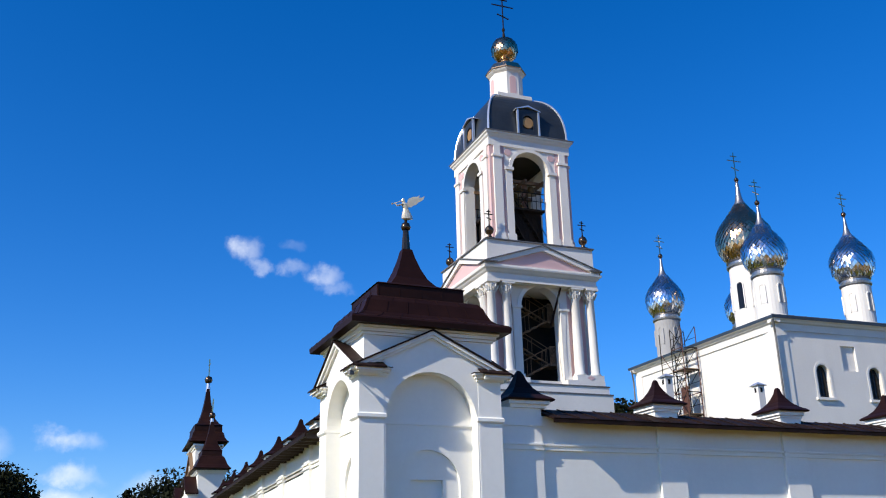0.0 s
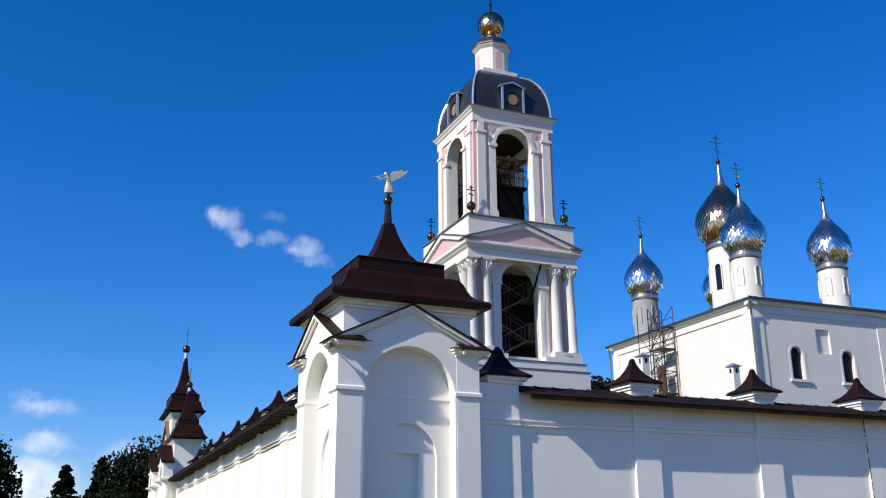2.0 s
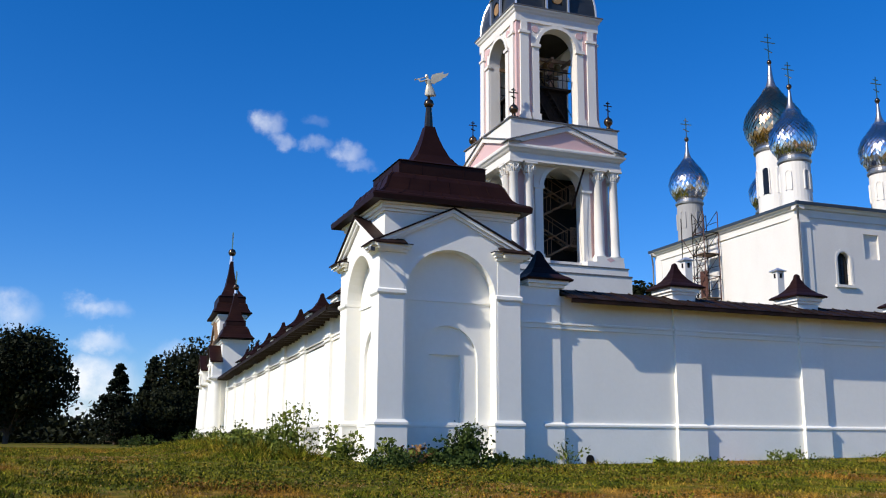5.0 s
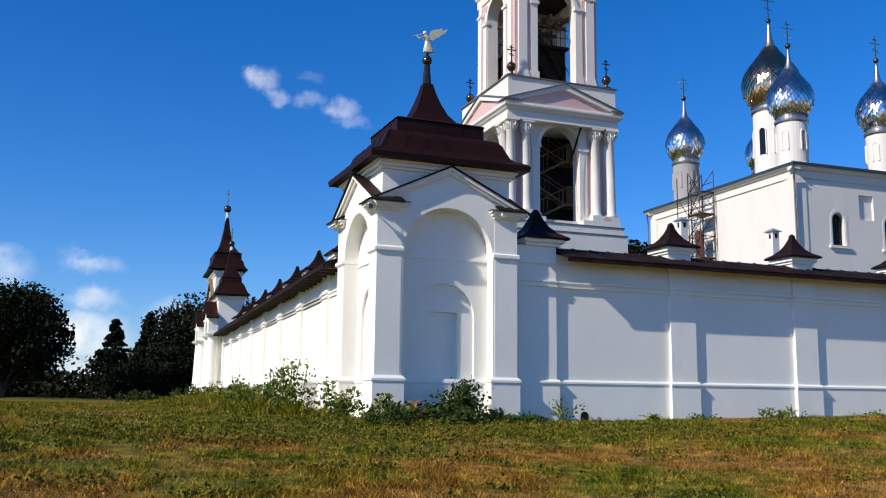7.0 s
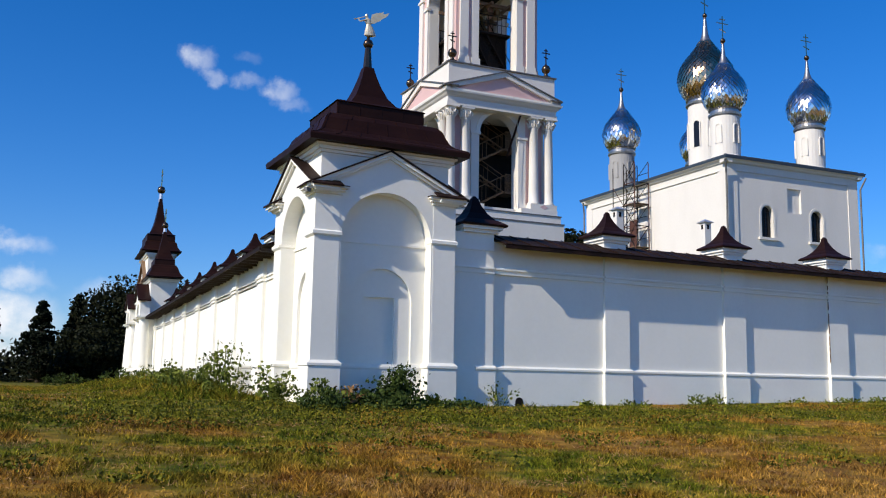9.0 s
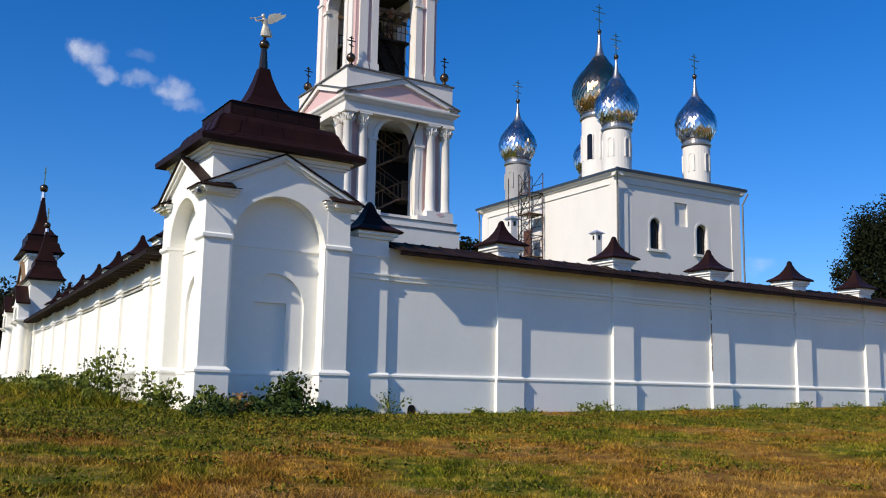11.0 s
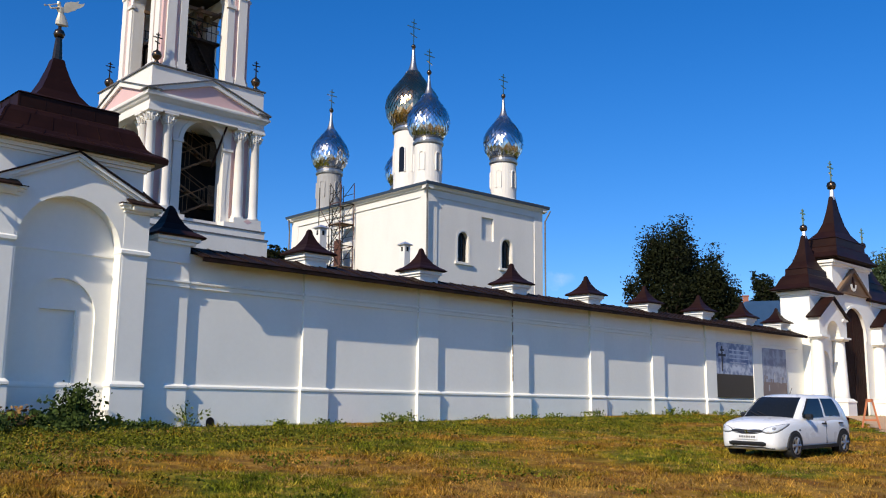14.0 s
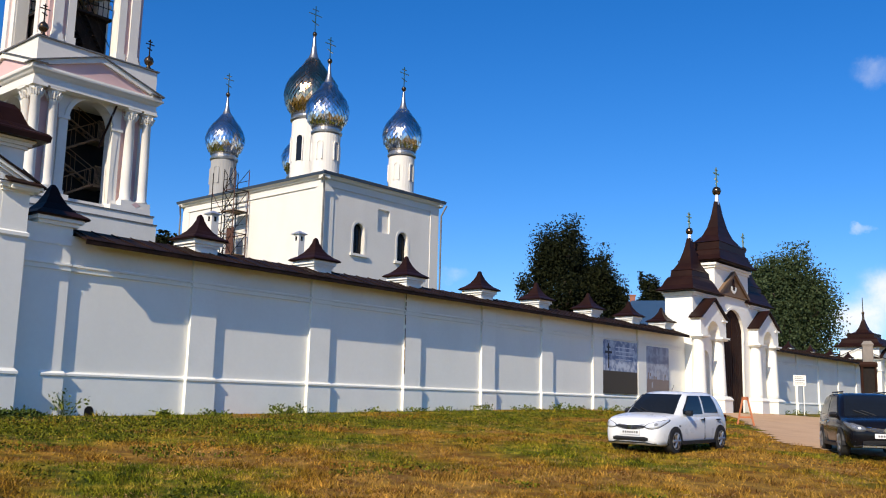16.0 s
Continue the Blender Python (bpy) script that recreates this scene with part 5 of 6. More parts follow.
def tree(label, x, y, height, radius, base, material, seed, leaves=5000, size=0.30, clumps=40, shape="round"):
    """A tree: tapered trunk, limbs to each clump, a crown of many small leaves with gaps."""
    rng = np.random.default_rng(seed)
    leaves, clumps, size = int(leaves * 3.2), int(clumps * 2.4), size * 0.72
    z0 = ground_z(x, y)
    t = thing("tree", label, "tree", pose(x, y, z0))
    bm = bmesh.new()
    r0 = 0.022 * height + 0.06
    lean = rng.normal(size=2) * 0.015 * height
    rings(bm, [[(lean[0] * f + r0 * (1 - 0.8 * f) * math.cos(2 * math.pi * i / 9), lean[1] * f + r0 * (1 - 0.8 * f) * math.sin(2 * math.pi * i / 9), -0.3 + f * (height * 0.86 + 0.3)) for i in range(9)] for f in (0, 0.08, 0.3, 0.55, 0.8, 1.0)])
    mid = (height + base) / 2
    half = (height - base) / 2
    centres = []
    while len(centres) < clumps:
        p = rng.uniform(-1, 1, 3)
        q = np.linalg.norm(p)
        if shape == "round":
            if q > 1 or q < 0.35 or (p[2] < -0.55 and q > 0.9):
                continue
            lump = 0.86 + 0.24 * math.sin(3.1 * math.atan2(p[1], p[0]) + seed) * (1 - abs(p[2]))
            centres.append(np.array((p[0] * radius * lump, p[1] * radius * lump, mid + p[2] * half * 0.92)))
        else:
            tier = math.floor((p[2] + 1) * 5.5) / 11
            a = rng.uniform(0, 2 * math.pi)
            out = math.sqrt(rng.uniform(0.05, 1.0))
            r = 1.15 * radius * (1.0 - 0.97 * tier) * out * (0.85 + 0.25 * math.sin(2.0 * a + 9.0 * tier + seed))
            f = tier + 0.04 * (1.2 - out) + rng.uniform(0, 0.075)
            centres.append(np.array((r * math.cos(a), r * math.sin(a), base + f * (height - base) * 0.98)))
    pts, sz = [], []
    for c in centres:
        s0 = Vector((lean[0] * 0.5, lean[1] * 0.5, max(base * 0.8, c[2] - np.hypot(c[0], c[1]) * 0.8 - 0.4)))
        rod(bm, s0, Vector(c), 0.012 * height * 0.35, 4)
        k = leaves // clumps
        spread = (radius * 0.15, radius * 0.15, half * 0.12) if shape == "round" else (radius * 0.13, radius * 0.13, 0.03 * height)
        g = np.clip(rng.normal(size=(k, 3)), -1.7, 1.7) * np.array(spread) * rng.uniform(0.7, 1.25)
        if shape != "round":
            g *= np.array((1, 1, 0.6)) * (0.3 + 0.9 * (1 - (c[2] - base) / (height - base)))
            g[:, 2] -= 0.35 * np.hypot(g[:, 0], g[:, 1])
        pts.append(c + g)
        sz.append(rng.uniform(0.5, 1.2, k) * size)
    part("trunk", bm, BARK, t)
    crown = new("crown", quads_mesh("crown", np.concatenate(pts), np.concatenate(sz), material, rng))
    crown.parent = t
    return t


def polar(az, d):
    return math.sin(radians(az)) * d, math.cos(radians(az)) * d


def polar_many(az, d):
    return np.sin(np.radians(az)) * d, np.cos(np.radians(az)) * d


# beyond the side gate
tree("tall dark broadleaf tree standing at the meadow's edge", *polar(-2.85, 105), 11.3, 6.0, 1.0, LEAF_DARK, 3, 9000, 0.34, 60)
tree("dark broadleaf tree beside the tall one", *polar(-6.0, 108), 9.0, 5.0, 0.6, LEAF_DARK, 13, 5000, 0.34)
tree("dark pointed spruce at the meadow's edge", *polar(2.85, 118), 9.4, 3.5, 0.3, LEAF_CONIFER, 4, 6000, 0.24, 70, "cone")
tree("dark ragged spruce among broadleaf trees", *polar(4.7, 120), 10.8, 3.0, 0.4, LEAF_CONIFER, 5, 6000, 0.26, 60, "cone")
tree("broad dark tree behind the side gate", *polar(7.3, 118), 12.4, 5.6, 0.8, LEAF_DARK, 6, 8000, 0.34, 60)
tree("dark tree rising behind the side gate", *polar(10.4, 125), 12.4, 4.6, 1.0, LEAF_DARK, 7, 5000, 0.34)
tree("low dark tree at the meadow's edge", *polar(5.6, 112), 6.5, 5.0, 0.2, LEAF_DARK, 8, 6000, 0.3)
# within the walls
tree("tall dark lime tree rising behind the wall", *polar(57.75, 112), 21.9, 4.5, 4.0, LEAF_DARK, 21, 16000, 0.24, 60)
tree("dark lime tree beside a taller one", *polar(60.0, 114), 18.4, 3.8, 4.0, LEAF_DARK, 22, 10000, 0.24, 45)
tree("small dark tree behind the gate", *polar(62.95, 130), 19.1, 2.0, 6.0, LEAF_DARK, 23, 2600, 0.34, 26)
tree("large rounded grey-green willow behind the gate", *polar(70.5, 118), 19.6, 5.2, 0.5, LEAF_GREY, 24, 22000, 0.24, 110)
tree("tree top behind the bell tower", *polar(34.0, 72), 12.2, 1.6, 7.0, LEAF_DARK, 25, 1500, 0.25, 20)

# far woods along the horizon
rng = np.random.default_rng(30)
pts = []
for k in range(260):
    a = rng.uniform(-20, 14)
    d = rng.uniform(125, 150)
    h = rng.uniform(1.6, 4.2) * (1.25 if a > 2 else 0.9)
    c = np.array((*polar(a, d), 0.0))
    g = rng.normal(size=(60, 3)) * np.array((1.6, 1.6, 0.4))
    g[:, 2] = np.abs(rng.uniform(0, 1, 60)) ** 0.8 * h
    pts.append(c + g)
pts = np.concatenate(pts)
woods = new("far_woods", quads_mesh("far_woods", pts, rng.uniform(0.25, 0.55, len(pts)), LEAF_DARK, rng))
tagged(woods, "low dark hedge and woods along the horizon", "woods", kind="stuff")


def weed(label, x, y, high, radius, leaves, seed, material=LEAF_WEED, size=0.07):
    rng = np.random.default_rng(seed)
    z0 = ground_z(x, y)
    w = thing("weed", label, "weed", pose(x, y, z0), group="weeds at the wall's foot")
    bm = bmesh.new()
    pts = []
    stems = max(5, int(leaves / 45))
    for s in range(stems):
        a, r = rng.uniform(0, 2 * math.pi), radius * math.sqrt(rng.uniform(0, 1))
        h = high * rng.uniform(0.5, 1.0) * (1 - 0.35 * r / radius)
        foot = Vector((r * math.cos(a) * 0.7, r * math.sin(a) * 0.7, -0.05))
        tip = foot + Vector((rng.normal() * 0.16, rng.normal() * 0.16, h))
        rod(bm, foot, tip, 0.010, 4)
        for q in range(leaves // stems):
            f = rng.uniform(0.15, 1.0)
            p = foot.lerp(tip, f)
            pts.append((p.x + rng.normal() * 0.13, p.y + rng.normal() * 0.13, p.z + rng.normal() * 0.05))
    part("stems", bm, material, w)["kind"] = "stuff"
    pts = np.array(pts)
    lv = new("leaves", quads_mesh("leaves", pts, rng.uniform(0.5, 1.3, len(pts)) * size, material, rng, 0.2, 0.7))
    lv.parent = w


weed("tall leafy weed clump beside the tower", 6.1, 27.2, 1.9, 0.9, 1000, 41, LEAF_WEED, 0.06)
weed("leafy weeds against the tower plinth", 6.9, 25.0, 1.25, 0.7, 500, 42)
weed("tall grassy weeds along the side wall", 5.6, 30.5, 1.0, 1.1, 700, 43)
weed("grassy weeds along the side wall", 5.9, 35.0, 0.95, 1.3, 600, 44)
weed("grassy weeds along the side wall", 6.6, 41.0, 0.95, 1.5, 600, 45)
weed("grassy weeds along the side wall", 7.2, 48.0, 1.0, 1.6, 600, 46)
weed("dark bush at the far side gate", 7.6, 60.0, 1.2, 1.8, 700, 47, LEAF_BRUSH)
weed("dark bush at the far side gate", 5.0, 66.0, 1.2, 2.0, 700, 48, LEAF_BRUSH)
weed("dark green bush before the tower niche", 9.75, 22.75, 1.45, 0.55, 1500, 49, LEAF_BRUSH, 0.06)
weed("dark green low bush before the tower niche", 8.85, 22.8, 0.75, 0.62, 900, 50, LEAF_BRUSH, 0.055)
weed("wispy weeds at the tower corner", 7.6, 22.85, 0.95, 0.45, 350, 51)
weed("wispy dry weeds at the tower corner", 8.25, 22.9, 0.9, 0.3, 160, 52, STRAW)
weed("low dark weeds before the tower corner", 7.4, 21.9, 0.6, 0.7, 700, 56, LEAF_BRUSH, 0.05)
weed("low dark weeds before the tower niche", 9.3, 21.8, 0.5, 0.9, 800, 57, LEAF_BRUSH, 0.05)
weed("low dark weeds before the tower corner", 11.2, 21.9, 0.4, 0.8, 600, 58, LEAF_BRUSH, 0.05)
weed("low weeds at the tower corner", 10.6, 22.9, 0.5, 0.6, 300, 53)
weed("low weeds at the wall's foot", 11.9, 23.2, 0.28, 0.6, 200, 54, LEAF_WEED, 0.05)
weed("thin green vine at the pier's foot", 13.2, 23.5, 1.25, 0.10, 110, 55, LEAF_WEED, 0.05)
for i, (x, h, r) in enumerate(((16.0, 0.35, 0.5), (17.8, 0.3, 0.5), (20.0, 0.62, 0.8), (21.0, 0.55, 0.6), (24.5, 0.3, 0.5), (26.5, 0.35, 0.4), (28.3, 0.4, 0.6), (31.0, 0.45, 0.7), (33.5, 0.5, 0.8), (36.4, 0.5, 0.8), (38.5, 0.55, 0.8), (40.6, 0.45, 0.7), (43.0, 0.5, 0.8), (46.0, 0.5, 0.8), (64.0, 0.4, 0.8), (68.0, 0.5, 1.0), (73.0, 0.5, 1.0))):
    weed("grass tufts and weeds at the wall's foot", x, 23.25 - 0.1 * (i % 3), h * 0.8, r * 0.75, 170, 60 + i, LEAF_WEED, 0.05)

# grass blades over the meadow
rng = np.random.default_rng(90)
N = 560000
az = np.radians(rng.uniform(-12, 76, N))
rr = 8.0 + 55.0 * rng.uniform(0, 1, N) ** 2.1
bx, by = np.sin(az) * rr, np.cos(az) * rr
keep = ~((by > 23.55) & (bx > 7.3 + 0.06 * np.maximum(by - 27.5, 0))) & ~((by > 23.2) & (bx > 7.3))
bx, by, rr = bx[keep], by[keep], rr[keep]
patch = np.array([noise.noise((x * 0.35, y * 0.35, 1.0)) for x, y in zip(bx, by)])
on_road = np.array([x > 22 and road_here(x, y) for x, y in zip(bx, by)])
tuft = np.array([noise.noise((x * 1.6, y * 1.1, 6.0)) + 0.6 * noise.noise((x * 4.5, y * 3.5, 2.0)) for x, y in zip(bx, by)])
keep = ~on_road & (rng.uniform(0, 1, len(bx)) < 0.62 + 0.4 * patch + 0.7 * tuft)
bx, by, rr, patch, tuft = bx[keep], by[keep], rr[keep], patch[keep], tuft[keep]
bz = np.array([ground_z(x, y) for x, y in zip(bx, by)])
foot_of_wall = np.exp(-((by - 23.2) / 0.9) ** 2) * (bx > 7) + np.exp(-((bx - 5.5 - 0.06 * np.maximum(by - 27, 0)) / 1.8) ** 2) * (by > 25)
west_bank = np.exp(-((bx - 5.6 - 0.06 * np.maximum(by - 27, 0)) / 1.5) ** 2) * (by > 25)
hgt = (0.018 + 0.045 * rng.uniform(0, 1, len(bx)) ** 2 + 0.03 * np.maximum(patch, 0) + 0.11 * np.clip(tuft, 0, 0.8)) * (1 + 0.35 * foot_of_wall + 3.0 * west_bank)
wid = 0.0035 + 0.0005 * rr
a = rng.uniform(0, 2 * math.pi, len(bx))
leanx, leany = rng.normal(size=len(bx)) * 0.75 * hgt, rng.normal(size=len(bx)) * 0.75 * hgt
V = np.empty((len(bx), 3, 3))
V[:, 0] = np.stack([bx - np.cos(a) * wid, by - np.sin(a) * wid, bz - 0.01], 1)
V[:, 1] = np.stack([bx + np.cos(a) * wid, by + np.sin(a) * wid, bz - 0.01], 1)
V[:, 2] = np.stack([bx + leanx, by + leany, bz + hgt], 1)
me = bpy.data.meshes.new("grass")
me.vertices.add(3 * len(bx))
me.vertices.foreach_set("co", V.ravel())
me.loops.add(3 * len(bx))
me.loops.foreach_set("vertex_index", np.arange(3 * len(bx), dtype=np.int32))
me.polygons.add(len(bx))
me.polygons.foreach_set("loop_start", np.arange(0, 3 * len(bx), 3, dtype=np.int32))
me.update(calc_edges=True)
me.materials.append(BLADE)
tagged(new("grass", me), "short mown grass blades over the meadow", "grass", kind="stuff")

# low broad-leaved weeds in dark green patches, thickest before the wall
px, py = polar_many(rng.uniform(-11, 75, 330000), 8.5 + 37 * rng.uniform(0, 1, 330000) ** 1.2)
band = np.clip(1 - np.abs(py - 20.3) / 4.5, 0, 1)
lush = np.array([noise.noise((x * 0.55, y * 0.75, 8.0)) + 0.6 * noise.noise((x * 1.9, y * 1.9, 4.0)) for x, y in zip(px, py)])
band = band + 0.5 * np.exp(-((px - 9.0) / 4.0) ** 2) * np.clip((py - 15.5) / 3.0, 0, 1)
band = band + 0.45 * np.clip(1 - np.abs(py - 19.6) / 2.8, 0, 1) * (px < 36) + 0.40 * np.exp(-((px - 8.0) / 6.0) ** 2) * np.clip((py - 10.5) / 3.0, 0, 1)
ok = (lush > 0.52 - 0.62 * band) & ~((py > 22.0 + 0.5 * np.sin(px * 1.7)) & (px > 11.5)) & ~((py > 23.3) & (px > 7.2)) & (rng.uniform(0, 1, len(px)) < 0.75)
px, py = px[ok], py[ok]
ok = np.array([not (x > 22 and road_here(x, y)) for x, y in zip(px, py)])
px, py = px[ok], py[ok]
pz = np.array([ground_z(x, y) for x, y in zip(px, py)]) + np.abs(rng.normal(size=len(px))) * 0.05 + 0.02
low = quads_mesh("low_weeds", np.stack([px, py, pz], 1), rng.uniform(0.014, 0.042, len(px)), LEAF_CLOVER, rng, 0.3, 0.62)
tagged(new("low_weeds", low), "low dark green clover and weeds in patches", "weeds", kind="stuff")

# wisps of cut hay
pts, n = [], 0
for k in range(210):
    d = 9 + 26 * rng.uniform(0, 1) ** 1.3
    x, y = polar(rng.uniform(-10, 74), d)
    if (y > 22.6 and x > 6) or (x > 22 and road_here(x, y)):
        continue
    q = int(rng.uniform(80, 330))
    stretch = rng.uniform(0.2, 1.5)
    g = rng.normal(size=(q, 2)) * np.array((0.3 + 0.7 * stretch, 0.2))
    for u, v in g:
        pts.append((x + u, y + v, ground_z(x + u, y + v) + abs(rng.normal()) * 0.025 + 0.02))
pts = np.array(pts)
hay = quads_mesh("hay_wisps", pts, rng.uniform(0.015, 0.05, len(pts)), STRAW, rng, 0.0, 0.10)
tagged(new("hay_wisps", hay), "dry cut hay lying in wisps on the meadow", "hay", kind="stuff")


# ---- things by the wall ----
def picture_material(name, sky_c, mid_c, low_c, line):
    """A faded printed landscape: pale sky, a broken middle, a dark foreground below a given height."""
    m, n, l, b = nodes_of(name, 0.55)
    co = n.new("ShaderNodeTexCoord")
    sep = n.new("ShaderNodeSeparateXYZ")
    l.new(co.outputs["Object"], sep.inputs[0])
    nz = n.new("ShaderNodeTexNoise")
    nz.inputs["Scale"].default_value, nz.inputs["Detail"].default_value = 2.6, 8
    l.new(co.outputs["Object"], nz.inputs["Vector"])
    r = n.new("ShaderNodeValToRGB")
    r.color_ramp.elements[0].position, r.color_ramp.elements[0].color = 0.42, rgba(mid_c)
    r.color_ramp.elements[1].position, r.color_ramp.elements[1].color = 0.58, rgba(sky_c)
    l.new(nz.outputs["Fac"], r.inputs["Fac"])
    mr = n.new("ShaderNodeMapRange")
    mr.inputs["From Min"].default_value, mr.inputs["From Max"].default_value = line - 0.02, line + 0.02
    l.new(sep.outputs["Z"], mr.inputs["Value"])
    mx = n.new("ShaderNodeMix")
    mx.data_type = "RGBA"
    l.new(mr.outputs[0], mx.inputs["Factor"])
    mx.inputs["A"].default_value = rgba(low_c)
    l.new(r.outputs[0], mx.inputs["B"])
    l.new(mx.outputs["Result"], b.inputs["Base Color"])
    return m


PRINT_A = picture_material("printed_banner_cloudy_sky", (0.52, 0.56, 0.64), (0.16, 0.21, 0.34), (0.050, 0.032, 0.014), 1.13)
PRINT_B = picture_material("printed_banner_town", (0.36, 0.39, 0.47), (0.22, 0.23, 0.29), (0.22, 0.16, 0.14), 0.75)
PRINT_INK = surface("dark_print_ink", (0.035, 0.032, 0.04), (0.06, 0.05, 0.05), 0.6)
PRINT_MID = surface("brown_print_ink", (0.20, 0.15, 0.13), (0.28, 0.24, 0.22), 0.6)
PRINT_GREY = surface("faded_grey_print_ink", (0.40, 0.40, 0.43), (0.30, 0.30, 0.33), 0.6)
PRINT_PALE = surface("pale_print_ink", (0.75, 0.76, 0.80), (0.6, 0.62, 0.66), 0.6)

ban = thing("banner", "printed banner with cloudy sky, dark field and cross", "banner", pose(41.25, WALL_Y - 0.06, 1.2), group="banners on the wall")
part("sheet", made(box, 0, 3.55, -0.03, 0.0, 0, 2.65), PRINT_A, ban)
bm = bmesh.new()
box(bm, 0.48, 0.60, -0.04, -0.03, 1.25, 2.48)
box(bm, 0.20, 0.88, -0.04, -0.03, 1.98, 2.10)
box(bm, 0.36, 0.72, -0.04, -0.03, 2.24, 2.32)
part("printed_cross", bm, PRINT_INK, ban)
bm = bmesh.new()
for i in range(4):
    box(bm, 1.25, 3.2 - 0.3 * (i % 2), -0.037, -0.03, 2.3 - 0.2 * i, 2.35 - 0.2 * i)
part("printed_lines", bm, PRINT_PALE, ban)
ban = thing("banner", "printed banner with a faded view of a town", "banner", pose(45.45, WALL_Y - 0.06, 1.3), group="banners on the wall")
part("sheet", made(box, 0, 3.0, -0.03, 0.0, 0, 2.5), PRINT_B, ban)
for i in range(13):
    h = 0.2 + 0.5 * ((i * 37) % 11) / 11
    z = 0.3 + 0.2 * ((i * 5) % 4)
    part("printed_house", made(box, 0.08 + 0.22 * i, 0.20 + 0.22 * i, -0.036, -0.03, z, z + h * 0.7), PRINT_GREY if i % 3 == 1 else PRINT_MID, ban)

# folding board before the gate
af = thing("folding_sign", "orange wooden folding board standing on the track", "sign", pose(36.6, 14.66, ground_z(36.6, 14.66), 0, 0, -62) @ Matrix.Diagonal((0.78, 0.85, 0.88, 1)))
for s in (-1, 1):
    for k in (-1, 1):
        bm = bmesh.new()
        prism(bm, [(k * 0.44, 0), (k * 0.36, 0), (k * 0.06, 1.25), (k * 0.14, 1.25)], s * 0.05 - 0.02, s * 0.05 + 0.02)
        part("leg", bm, ORANGE_WOOD, af)
    part("rail", made(box, -0.16, 0.16, s * 0.05 - 0.02, s * 0.05 + 0.02, 1.12, 1.26), ORANGE_WOOD, af)
part("crossbar", made(box, -0.33, 0.33, -0.03, 0.03, 0.32, 0.40), ORANGE_WOOD, af)

sg = thing("notice_board", "white notice board on two posts beside the gate", "sign", pose(61.6, 21.0, 0.3, 0, 0, -50) @ Matrix.Scale(0.80, 4))
for s in (-1, 1):
    part("post", made(box, s * 0.32 - 0.03, s * 0.32 + 0.03, -0.03, 0.03, 0, 2.5), PLASTER_FINE, sg)
part("board", made(box, -0.5, 0.5, -0.07, -0.03, 2.3, 3.15), PLASTER_FINE, sg)
bm = bmesh.new()
for i in range(5):
    box(bm, -0.4, 0.4 - 0.12 * (i % 2), -0.075, -0.07, 3.0 - 0.14 * i, 3.04 - 0.14 * i)
part("printed_lines", bm, STEEL, sg)

STONE = surface("weathered_grey_stone", (0.24, 0.21, 0.18), (0.14, 0.125, 0.11), 0.9, scale=2, fine=14, bump=0.5)
mo = thing("monument", "stone memorial post with dark framed niche on a pale base", "monument", pose(*polar(74.75, 62), 0.3, 0, 0, -70) @ Matrix.Diagonal((0.62, 0.62, 1.34, 1)))
part("base", made(square_roof, [(0.85, 0), (0.85, 0.55), (0.75, 0.62)]), STONE, mo)
part("niche", made(box, -0.5, 0.5, -0.45, 0.45, 0.6, 2.2), IRON, mo)
for sx in (-1, 1):
    for sy in (-1, 1):
        part("pillar", made(rod, (sx * 0.6, sy * 0.55, 0.6), (sx * 0.6, sy * 0.55, 2.3), 0.09, 8), DOOR_WOOD, mo)
part("slab", made(square_roof, [(0.7, 2.2), (0.78, 2.3), (0.7, 2.42)]), DOOR_WOOD, mo)
part("upper_block", made(square_roof, [(0.46, 2.4), (0.46, 3.1), (0.55, 3.2), (0.3, 3.35)]), STONE, mo)

# house with a blue roof behind the wall
hs = thing("house", "low house with blue metal roof and brick chimney inside the walls", "house", pose(*polar(64.5, 80), -0.1, 0, 0, -62))
part("wall", made(box, -5.5, 5.5, -4, 4, -0.8, 6.6), PLASTER, hs)
bm = bmesh.new()
rings(bm, [[(-5.9, -4.6, z), (5.9, -4.6, z), (5.9, 4.6, z), (-5.9, 4.6, z)] for z in (6.45, 6.55)] + [[(-3.6, -0.04, 9.42), (3.6, -0.04, 9.42), (3.6, 0.04, 9.42), (-3.6, 0.04, 9.42)]])
part("roof", bm, BLUE_ROOF, hs)
bm = bmesh.new()
for i in range(13):
    x = -3.4 + 6.8 * i / 12
    prism(bm, [(-4.6, 6.55), (-0.04, 9.42), (-0.04, 9.47), (-4.6, 6.60)], x - 0.02, x + 0.02, "x")
part("standing_seams", bm, BLUE_ROOF, hs)["kind"] = "stuff"
chm = part("chimney", made(box, -3.75, -3.3, 0.2, 0.65, 8.3, 9.85), BRICK, hs)
part("chimney_cap", made(box, -3.81, -3.24, 0.14, 0.71, 9.85, 9.94), BRICK, chm)
bm = bmesh.new()
lathe(bm, [(0.13, -0.5), (0.09, 9.0)], n=8)
po = new("utility_pole", mesh_of("utility_pole", bm, WOOD))
po.matrix_basis = pose(*polar(69.2, 80), 0)
tagged(po, "grey wooden utility pole behind the gate", "pole")


# ---- vehicles ----
from mathutils import bvhtree

